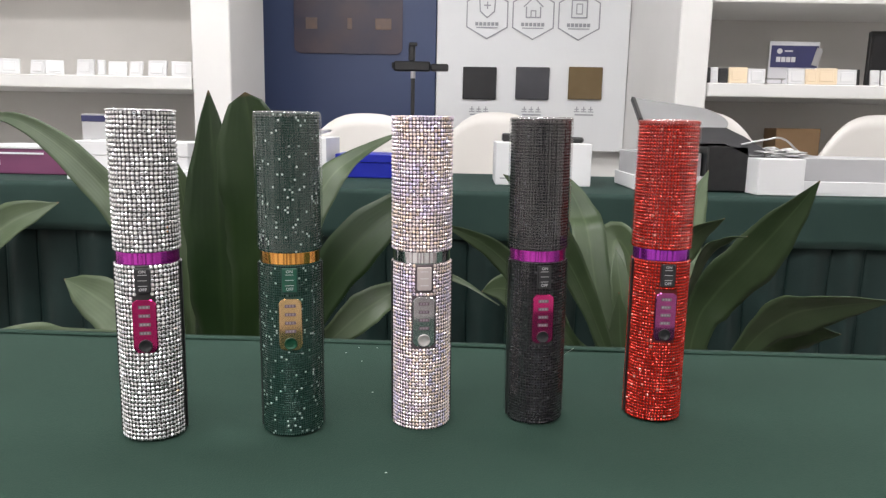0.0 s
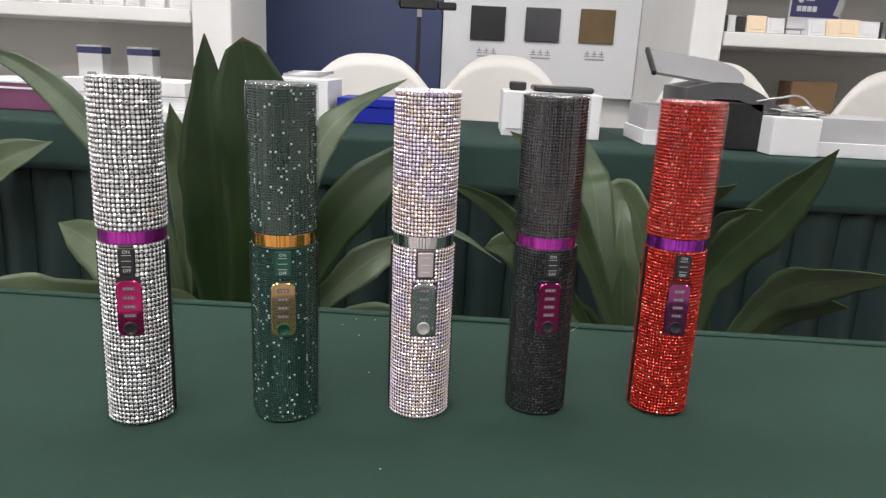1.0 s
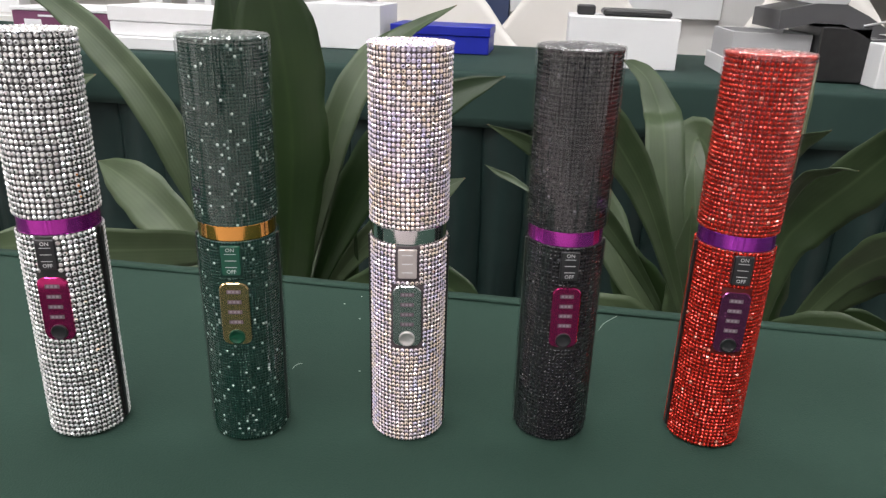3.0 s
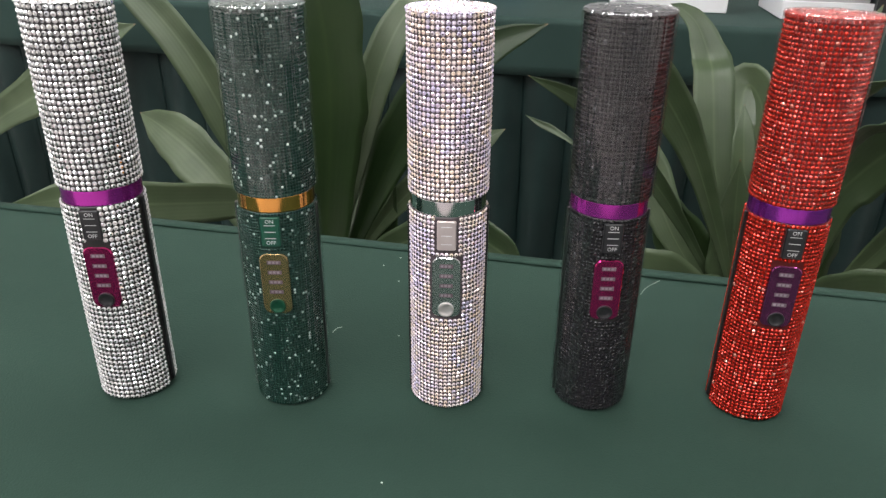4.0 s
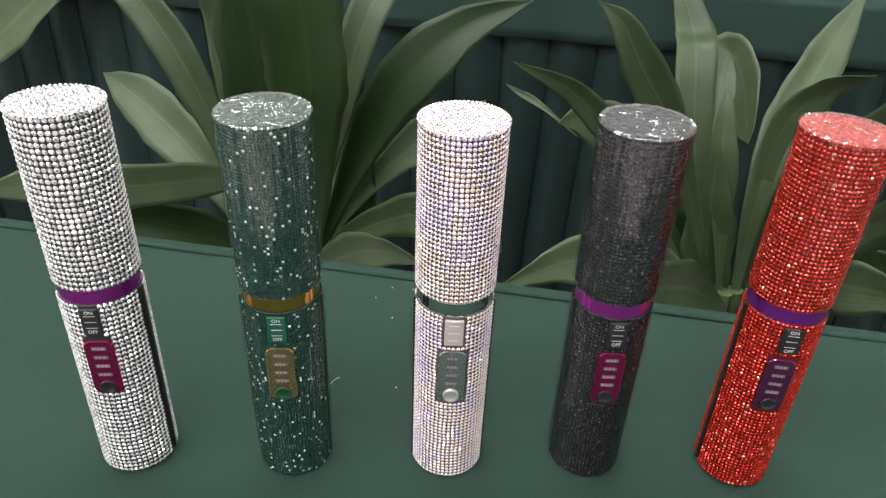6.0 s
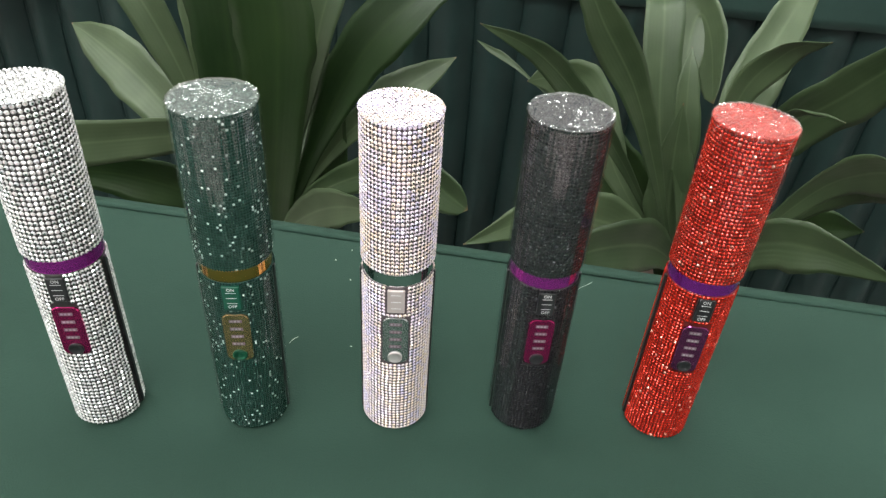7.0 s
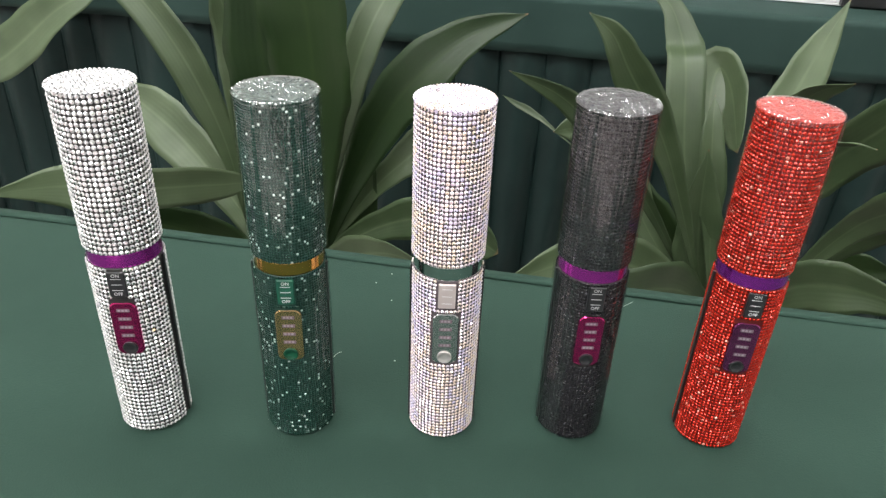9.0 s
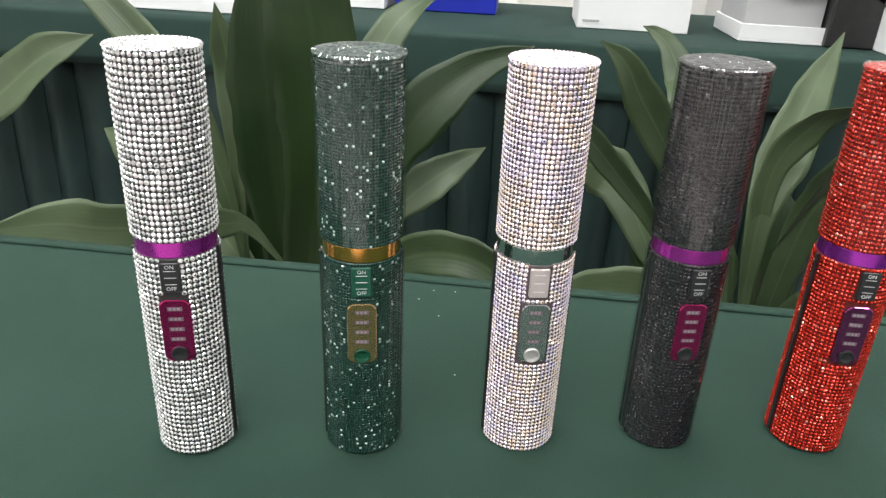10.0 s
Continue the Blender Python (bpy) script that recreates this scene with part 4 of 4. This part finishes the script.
leaf(plant_r, [(0.298, 1.080, 0.440), (0.258, 1.120, 0.655), (0.247, 1.160, 0.752)], 0.040)
leaf(plant_r, [(0.320, 1.090, 0.431), (0.310, 1.100, 0.629), (0.337, 1.140, 0.727), (0.376, 1.200, 0.804), (0.417, 1.250, 0.879)], 0.070, peak=0.55)
leaf(plant_r, [(0.336, 1.110, 0.454), (0.310, 1.100, 0.690), (0.343, 1.080, 0.784), (0.369, 1.020, 0.823)], 0.044, peak=0.55)
leaf(plant_r, [(0.338, 1.080, 0.436), (0.352, 1.060, 0.640), (0.374, 1.050, 0.702), (0.409, 1.020, 0.764), (0.444, 0.990, 0.829), (0.471, 0.967, 0.883)], 0.078, peak=0.55, base_w=0.4)
leaf(plant_r, [(0.290, 0.980, 0.640), (0.288, 0.860, 0.790), (0.293, 0.800, 0.826), (0.303, 0.766, 0.834)], 0.016)
leaf(plant_r, [(0.336, 1.040, 0.454), (0.404, 1.000, 0.629), (0.434, 0.950, 0.697), (0.464, 0.900, 0.726), (0.510, 0.840, 0.750)], 0.062, peak=0.6)
leaf(plant_r, [(0.350, 1.060, 0.440), (0.428, 1.035, 0.600), (0.467, 0.980, 0.668), (0.503, 0.930, 0.682)], 0.050, peak=0.65)
leaf(plant_r, [(0.330, 1.040, 0.454), (0.367, 1.000, 0.545), (0.422, 0.950, 0.584), (0.500, 0.890, 0.590)], 0.075, base_w=0.4)
leaf(plant_r, [(0.285, 1.100, 0.430), (0.190, 1.140, 0.540), (0.136, 1.185, 0.632), (0.098, 1.195, 0.662), (0.060, 1.180, 0.675), (0.028, 1.165, 0.672)], 0.082, peak=0.55, fold=0.1)
leaf(plant_r, [(0.296, 1.050, 0.451), (0.230, 1.000, 0.520), (0.150, 0.940, 0.545), (0.100, 0.910, 0.530)], 0.080, base_w=0.3)
leaf(plant_r, [(0.285, 1.060, 0.450), (0.180, 1.020, 0.534), (0.074, 0.980, 0.557), (-0.027, 0.930, 0.530)], 0.080, base_w=0.3)
leaf(plant_r, [(0.316, 1.150, 0.380), (0.205, 1.160, 0.525), (0.140, 1.200, 0.636)], 0.080, M_LEAF_SHADED)
leaf(plant_r, [(0.361, 1.150, 0.388), (0.372, 1.160, 0.550), (0.373, 1.200, 0.657)], 0.080, M_LEAF_SHADED)
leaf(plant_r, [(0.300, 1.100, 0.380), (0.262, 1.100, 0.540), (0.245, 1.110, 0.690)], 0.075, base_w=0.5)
leaf(plant_r, [(0.350, 1.100, 0.400), (0.440, 1.080, 0.520), (0.520, 1.050, 0.560)], 0.085, M_LEAF_SHADED)


leaf(plant_r, [(0.060, 1.200, 0.640), (0.000, 1.240, 0.668), (-0.035, 1.258, 0.678), (-0.060, 1.262, 0.690)], 0.012)

# ---- things on the back table ----
Z = BACK_Z + 0.001


def carton(name, x0, x1, y0, y1, z0, z1, mat, label, turn=0.0, lid=0.0, lid_mat=None, category="box"):
    """A carton; lid: height of a separate lift-off lid that overlaps the sides a little."""
    cx, cy = (x0 + x1) / 2, (y0 + y1) / 2
    w, d = (x1 - x0) / 2, (y1 - y0) / 2
    th = empty(name, pose(cx, cy, z0, 0, 0, turn), label, category)
    h = z1 - z0
    part("tray", rbox((-w, -d, 0), (w, d, h - lid - (0.001 if lid else 0)), 0.0015), mat, th)
    if lid:
        part("lid", rbox((-w - 0.002, -d - 0.002, h - lid), (w + 0.002, d + 0.002, h), 0.0015), lid_mat or mat, th)
    return th


def open_tray(name, x0, x1, y0, y1, z0, z1, mat, label, t=0.004, turn=0.0):
    cx, cy = (x0 + x1) / 2, (y0 + y1) / 2
    w, d, h = (x1 - x0) / 2, (y1 - y0) / 2, z1 - z0
    th = empty(name, pose(cx, cy, z0, 0, 0, turn), label, "box")
    part("bottom", rbox((-w, -d, 0), (w, d, t), 0.001), mat, th)
    part("side", rbox((-w, -d, t), (w, -d + t, h), 0.001), mat, th)
    part("side", rbox((-w, d - t, t), (w, d, h), 0.001), mat, th)
    part("side", rbox((-w, -d + t, t), (-w + t, d - t, h), 0.001), mat, th)
    part("side", rbox((w - t, -d + t, t), (w, d - t, h), 0.001), mat, th)
    return th


# plum and white boxes
plum = carton("plum_box", -1.16, -0.93, 1.62, 1.80, Z, Z + 0.066, M_PURPLE, "plum-coloured carton with a pale lid edge on the green cloth", lid=0.008, lid_mat=M_BOX)
part("printed_bar", rbox((-0.05, -0.0925, 0.046), (0.06, -0.0902, 0.050), 0), M_PAPER, plum)
part("printed_bar", rbox((-0.085, -0.0925, 0.020), (-0.045, -0.0902, 0.040), 0), M_PAPER, plum)
carton("white_box", -0.865, -0.592, 1.50, 1.68, Z, Z + 0.024, M_BOX, "flat white carton at the bottom of a small stack")
carton("white_box", -0.86, -0.60, 1.515, 1.67, Z + 0.025, Z + 0.083, M_BOX, "white lidded carton lying on a flat one", lid=0.03, turn=-2)
carton("white_box", -0.52, -0.345, 1.72, 1.90, Z, Z + 0.096, M_BOX, "plain white carton beside the blue box")
cable = bpy.data.curves.new("cable_coil", "CURVE")
cable.dimensions, cable.bevel_depth = "3D", 0.0035
sp = cable.splines.new("POLY")
sp.points.add(59)
for i in range(60):
    a = i * 0.33
    sp.points[i].co = (-0.43 + 0.045 * math.cos(a) + 0.0006 * i, 1.80 + 0.03 * math.sin(a), Z + 0.101 + 0.0002 * i, 1)
cable.materials.append(M_STEEL)
tagged(new("cable_coil", cable), "coiled grey cable lying on a white carton", "cable")
carton("blue_box", -0.325, -0.105, 1.74, 1.88, Z, Z + 0.058, M_ULTRA, "ultramarine blue flat carton", lid=0.02)
wb = carton("white_box", 0.062, 0.278, 1.62, 1.80, Z, Z + 0.096, M_BOX, "white carton with black gadgets on top")
part("printed_bar", rbox((-0.098, -0.0918, 0.014), (-0.065, -0.0902, 0.017), 0), M_INK, wb)
tagged(part("black_gadget", rbox((0.078, 1.68, Z + 0.097), (0.115, 1.73, Z + 0.116), 0.003), M_BLACK), "small black plastic gadget on a white carton", "gadget")
bm = rbox((0.13, 1.66, Z + 0.097), (0.265, 1.76, Z + 0.110), 0.004)
tagged(part("black_gadget", bm, M_BLACK), "flat black plastic gadget on a white carton", "gadget")
# group at the right: grey tray, dark carton with its lid up, grey carton, crumpled wrap
open_tray("white_tray", 0.364, 0.520, 1.575, 1.78, Z, Z + 0.032, M_BOX, "shallow white carton tray")
open_tray("grey_tray", 0.371, 0.513, 1.59, 1.77, Z + 0.0055, Z + 0.082, M_GREYBOX, "grey carton insert standing in a white tray")
dark = empty("dark_carton", pose(0.56, 1.56, Z), "dark grey carton with its curved lid folded back", "box")
part("body", rbox((-0.044, 0, 0), (0.044, 0.2, 0.10), 0.003), M_BLACK, dark)


def sheet(points, d, t):
    """A bent card: an (x, z) outline line swept over depth d with thickness t."""
    bm = bmesh.new()
    a = [[bm.verts.new((x, y, z)) for y in (0, d)] for x, z in points]
    b = [[bm.verts.new((x, y, z - t)) for y in (0, d)] for x, z in points]
    for i in range(len(points) - 1):
        bm.faces.new((a[i][0], a[i + 1][0], a[i + 1][1], a[i][1]))
        bm.faces.new((b[i][1], b[i + 1][1], b[i + 1][0], b[i][0]))
        bm.faces.new((a[i][0], b[i][0], b[i + 1][0], a[i + 1][0]))
        bm.faces.new((a[i][1], a[i + 1][1], b[i + 1][1], b[i][1]))
    for i in (0, len(points) - 1):
        bm.faces.new((a[i][0], a[i][1], b[i][1], b[i][0]))
    bmesh.ops.recalc_face_normals(bm, faces=bm.faces[:])
    return bm


part("flap", sheet([(-0.12, 0.124), (-0.06, 0.138), (-0.01, 0.138), (0.03, 0.120), (0.078, 0.092)], 0.19, 0.034), M_DGREY, dark, "dark flap sloping over the carton")
# the grey lid: a plate with one rounded end, tilted towards the viewer
bm = bmesh.new()
pts = [(-0.10, -0.055), (-0.10, 0.055), (0.05, 0.055)] + [(0.05 + 0.055 * math.sin(radians(a)), 0.055 * math.cos(radians(a))) for a in range(15, 180, 15)] + [(0.05, -0.055)]
lo = [bm.verts.new((x, y, 0)) for x, y in pts]
hi = [bm.verts.new((x, y, 0.006)) for x, y in pts]
bm.faces.new(hi[::-1])
bm.faces.new(lo)
for i in range(len(pts)):
    bm.faces.new((lo[i], hi[i], hi[(i + 1) % len(pts)], lo[(i + 1) % len(pts)]))
bmesh.ops.recalc_face_normals(bm, faces=bm.faces[:])
lid = part("lid", bm, M_MIDGREY, dark, "grey lid with a rounded end", pose(-0.088, 0.07, 0.160, 27, 7, 2))
part("edge_strip", rbox((-0.105, -0.056, -0.002), (-0.096, 0.056, 0.008), 0.001), M_BLACK, lid)
carton("grey_box", 0.603, 0.699, 1.50, 1.66, Z, Z + 0.076, M_BOX, "pale grey carton beside the dark one")
tr = open_tray("white_tray", 0.705, 0.95, 1.52, 1.72, Z, Z + 0.03, M_BOX, "low white carton tray at the table edge")
carton("grey_box", 0.712, 0.943, 1.545, 1.71, Z + 0.005, Z + 0.078, M_GREYBOX, "grey carton lying in a low white tray")
bm = bmesh.new()
bmesh.ops.create_icosphere(bm, subdivisions=4, radius=1.0)
for v in bm.verts:
    k = 0.65 + 0.5 * noise.noise(v.co * 2.3) + 0.25 * noise.noise(v.co * 6)
    v.co = Vector((0.665 + 0.085 * v.co.x * k, 1.58 + 0.05 * v.co.y * k, Z + 0.085 + 0.015 * v.co.z * k))
tagged(part("crumpled_wrap", bm, M_FOIL), "crumpled clear plastic wrap on a grey carton", "plastic wrap")
wire = bpy.data.curves.new("wire", "CURVE")
wire.dimensions, wire.bevel_depth = "3D", 0.002
sp = wire.splines.new("BEZIER")
sp.bezier_points.add(3)
for bp, co in zip(sp.bezier_points, ((0.585, 1.56, Z + 0.103), (0.63, 1.54, Z + 0.115), (0.665, 1.55, Z + 0.118), (0.71, 1.57, Z + 0.092))):
    bp.co, bp.handle_left_type, bp.handle_right_type = co, "AUTO", "AUTO"
wire.materials.append(M_STEEL)
tagged(new("wire", wire), "thin grey wire looping over the cartons", "cable")


# phone tripod behind the table
tri = empty("phone_tripod", pose(-0.2187, 2.75, -0.18) @ Matrix.Diagonal((1.2, 1.2, 1.2, 1)), "black phone tripod with an empty clamp", "tripod")
part("pole", rod((0, 0, 0.42), (0, 0, 1.09), 0.0065), M_BLACK, tri)
part("pole_joint", rod((0, 0, 1.085), (0, 0, 1.11), 0.008), M_STEEL, tri)
part("clamp_bar", rbox((-0.06, -0.012, 1.107), (0.055, 0.012, 1.137), 0.004), M_BLACK, tri)
part("clamp_jaw", rbox((0.056, -0.016, 1.108), (0.112, 0.016, 1.130), 0.004), M_BLACK, tri)
part("clamp_jaw", rbox((-0.066, -0.016, 1.114), (-0.0605, 0.016, 1.132), 0.002), M_BLACK, tri)
part("clip", rbox((-0.014, -0.012, 1.1375), (0.006, 0.012, 1.19), 0.004), M_BLACK, tri)
part("clip_tip", rbox((-0.012, -0.02, 1.182), (0.014, -0.0125, 1.193), 0.002), M_BLACK, tri)
for k in range(3):
    a = radians(90 + 120 * k)
    part("leg", rod((0, 0, 0.45), (0.3 * math.cos(a), 0.3 * math.sin(a), 0.158), 0.008), M_BLACK, tri)


# moulded white chairs behind the table
def chair(x, y, top, wide=0.27):
    th = empty("white_chair", pose(x, y, 0), "white moulded plastic chair with a bell-shaped back", "chair", "chairs behind the display table")
    bm = bmesh.new()
    rows = []
    for j in range(13):
        v = j / 12
        row = []
        for i in range(25):
            u = -1 + i / 12
            crest = 0.5 + 0.5 * math.cos(math.pi * min(1, abs(u)) ** 1.5)
            zt = 0.78 + (top - 0.78) * crest
            z = 0.46 + (zt - 0.46) * v
            w = wide + 0.01 * v
            row.append(bm.verts.new((w * u, 0.16 + 0.06 * v - 0.11 * u * u, z)))
        rows.append(row)
    for a, b in zip(rows, rows[1:]):
        for i in range(24):
            bm.faces.new((a[i], a[i + 1], b[i + 1], b[i]))
    back = part("backrest", bm, M_CHAIR, th, smooth=True)
    so = back.modifiers.new("thickness", "SOLIDIFY")
    so.thickness = 0.008
    part("seat", rbox((-0.21, -0.2, 0.43), (0.21, 0.2, 0.455), 0.01, seg=3), M_CHAIR, th)
    for sx in (-1, 1):
        for sy in (-1, 1):
            part("leg", rod((0.15 * sx, 0.13 * sy, 0.43), (0.2 * sx, 0.19 * sy, 0.0), 0.011), M_STEEL, th)
    return th


chairs = [chair(-0.335, 2.13, 0.982, 0.29), chair(0.098, 2.42, 1.0, 0.29), chair(0.77, 2.2, 1.01), chair(1.36, 2.2, 1.01, 0.31)]

# ---- niches ----
def plate(x, y, z, w, h, mat, label, lean=-12, turn=0):
    """A wall-switch sample plate leaning on its stand."""
    th = empty("switch_plate", pose(x, y, z, lean, 0, turn), label, "switch sample", "switch samples on the niche shelves")
    part("plate", rbox((-w / 2, -0.004, 0.0015), (w / 2, 0.004, h), 0.0015), mat, th)
    part("rocker", rbox((-w * 0.32, -0.0065, h * 0.2), (w * 0.32, -0.0042, h * 0.82), 0.001), mat, th)
    return th


rs = random.Random(4)
for x, w in ((-1.68, 0.066), (-1.58, 0.064), (-1.491, 0.060), (-1.424, 0.056), (-1.325, 0.072), (-1.262, 0.026), (-1.212, 0.062), (-1.146, 0.056), (-1.075, 0.070), (-0.990, 0.066)):
    plate(x, 2.44 + rs.uniform(0, 0.02), 1.093, w, 0.052 + rs.uniform(-0.003, 0.004), M_CARD, "white switch sample plate on a niche shelf", -10 + rs.uniform(-4, 4), rs.uniform(-25, 25))
for x, mat, w in ((0.780, M_BLACK, 0.030), (0.806, M_CARD, 0.026), (0.836, M_BLACK, 0.030), (0.884, M_CREAM, 0.060), (0.945, M_CARD, 0.058), (1.075, M_CARD, 0.055), (1.122, M_CREAM, 0.036),
                  (1.172, M_CREAM, 0.068), (1.238, M_CARD, 0.062), (1.275, M_BLACK, 0.010), (1.330, M_CARD, 0.030), (1.375, M_CARD, 0.05)):
    plate(x, 2.44, 1.104, w, 0.052 + rs.uniform(-0.003, 0.003), mat, "%s switch sample plate on a niche shelf" % {M_BLACK: "black", M_CARD: "white", M_CREAM: "champagne"}[mat], -8, rs.uniform(-8, 8))
st = empty("steel_stand", pose(1.008, 2.45, 1.104), "small steel display stand", "stand")
part("top", rbox((-0.028, -0.02, 0.016), (0.028, 0.02, 0.020), 0.001), M_STEEL, st)
part("bottom", rbox((-0.03, -0.022, 0), (0.03, 0.022, 0.003), 0.001), M_STEEL, st)
for s in (-0.024, 0.024):
    part("post", rod((s, 0, 0.003), (s, 0, 0.016), 0.002), M_STEEL, st)

sign = empty("blue_sign", pose(1.112, 2.56, 1.104), "indigo printed counter sign in a clear holder", "sign")
part("holder", rbox((-0.084, -0.003, 0.0), (0.084, 0.003, 0.152), 0.002), M_PAPER, sign)
part("print", rbox((-0.08, -0.0055, 0.065), (0.08, -0.0033, 0.138), 0.0005), M_SIGN, sign)
for j in range(4):
    part("printed_bar", rbox((-0.062 + j * 0.017, -0.0072, 0.083), (-0.048 + j * 0.017, -0.0056, 0.100), 0), M_PAPER, sign)
part("printed_bar", rbox((-0.035, -0.0072, 0.117), (-0.008, -0.0056, 0.122), 0), M_PAPER, sign)
part("emblem", rod((-0.052, -0.0056, 0.119), (-0.052, -0.0072, 0.119), 0.009, 20), M_PAPER, sign)
part("product_picture", rbox((0.03, -0.0072, 0.072), (0.052, -0.0056, 0.132), 0.0005), M_GREYBOX, sign, m=pose(0.012, 0, 0.012, 0, 14, 0))
tagged(part("small_blue_sign", rbox((0.79, 2.6, 1.19), (0.845, 2.604, 1.235), 0.0008), M_SIGN), "small indigo sign on the niche back wall", "sign")
bpy.data.objects["small_blue_sign"].location = (0, 0.173, 0)
black = empty("control_panel", pose(1.42, 2.55, 1.104), "tall black glass control panel standing on a niche shelf", "control panel")
part("case", rbox((-0.06, 0, 0), (0.06, 0.02, 0.19), 0.004), M_BLACK, black)
part("screen", rbox((-0.052, -0.003, 0.015), (0.052, -0.0004, 0.18), 0.001), M_SQ_BLACK, black)

for x in (-1.87, -1.33, -1.155):
    b = carton("small_box", x - 0.043, x + 0.043, 2.5, 2.56, 0.802, 0.965, M_BOX, "white upright carton with an indigo top band", category="box")
    part("band", rbox((-0.0445, -0.0315, 0.135), (0.0445, 0.0315, 0.157), 0.001), M_SIGN, b)
    part("emblem", rbox((-0.012, -0.033, 0.062), (0.02, -0.0302, 0.074), 0.0005), M_INK, b)
carton("brown_box", 1.046, 1.187, 2.46, 2.6, 0.802, 0.962, M_BROWN, "brown cardboard box in the lower niche", turn=-6)

# ---- small traces on the cloth ----
def thread(points, r=0.00012):
    cu = bpy.data.curves.new("lint_thread", "CURVE")
    cu.dimensions, cu.bevel_depth = "3D", r
    s = cu.splines.new("BEZIER")
    s.bezier_points.add(len(points) - 1)
    for b, co in zip(s.bezier_points, points):
        b.co, b.handle_left_type, b.handle_right_type = co, "AUTO", "AUTO"
    cu.materials.append(M_LINT)
    return tagged(new("lint_thread", cu), "pale loose thread lying on the green cloth", "thread")


thread(((-0.1065, 0.4862, 0.7515), (-0.1048, 0.4885, 0.7530), (-0.1028, 0.4932, 0.7515)))
thread(((0.0821, 0.5788, 0.7515), (0.0865, 0.5862, 0.7540), (0.0905, 0.5867, 0.7570), (0.0946, 0.5887, 0.7590)))
for x, y in ((-0.092, 0.596), (-0.042, 0.371), (-0.101, 0.581), (-0.066, 0.492), (-0.076, 0.597), (-0.084, 0.560)):
    bm = bmesh.new()
    bmesh.ops.create_icosphere(bm, subdivisions=1, radius=0.00045)
    for v in bm.verts:
        v.co = Vector((x + v.co.x * 1.5, y + v.co.y, 0.7513 + v.co.z * 0.7))
    tagged(part("lint_speck", bm, M_LINT), "tiny pale speck of lint on the green cloth", "lint")
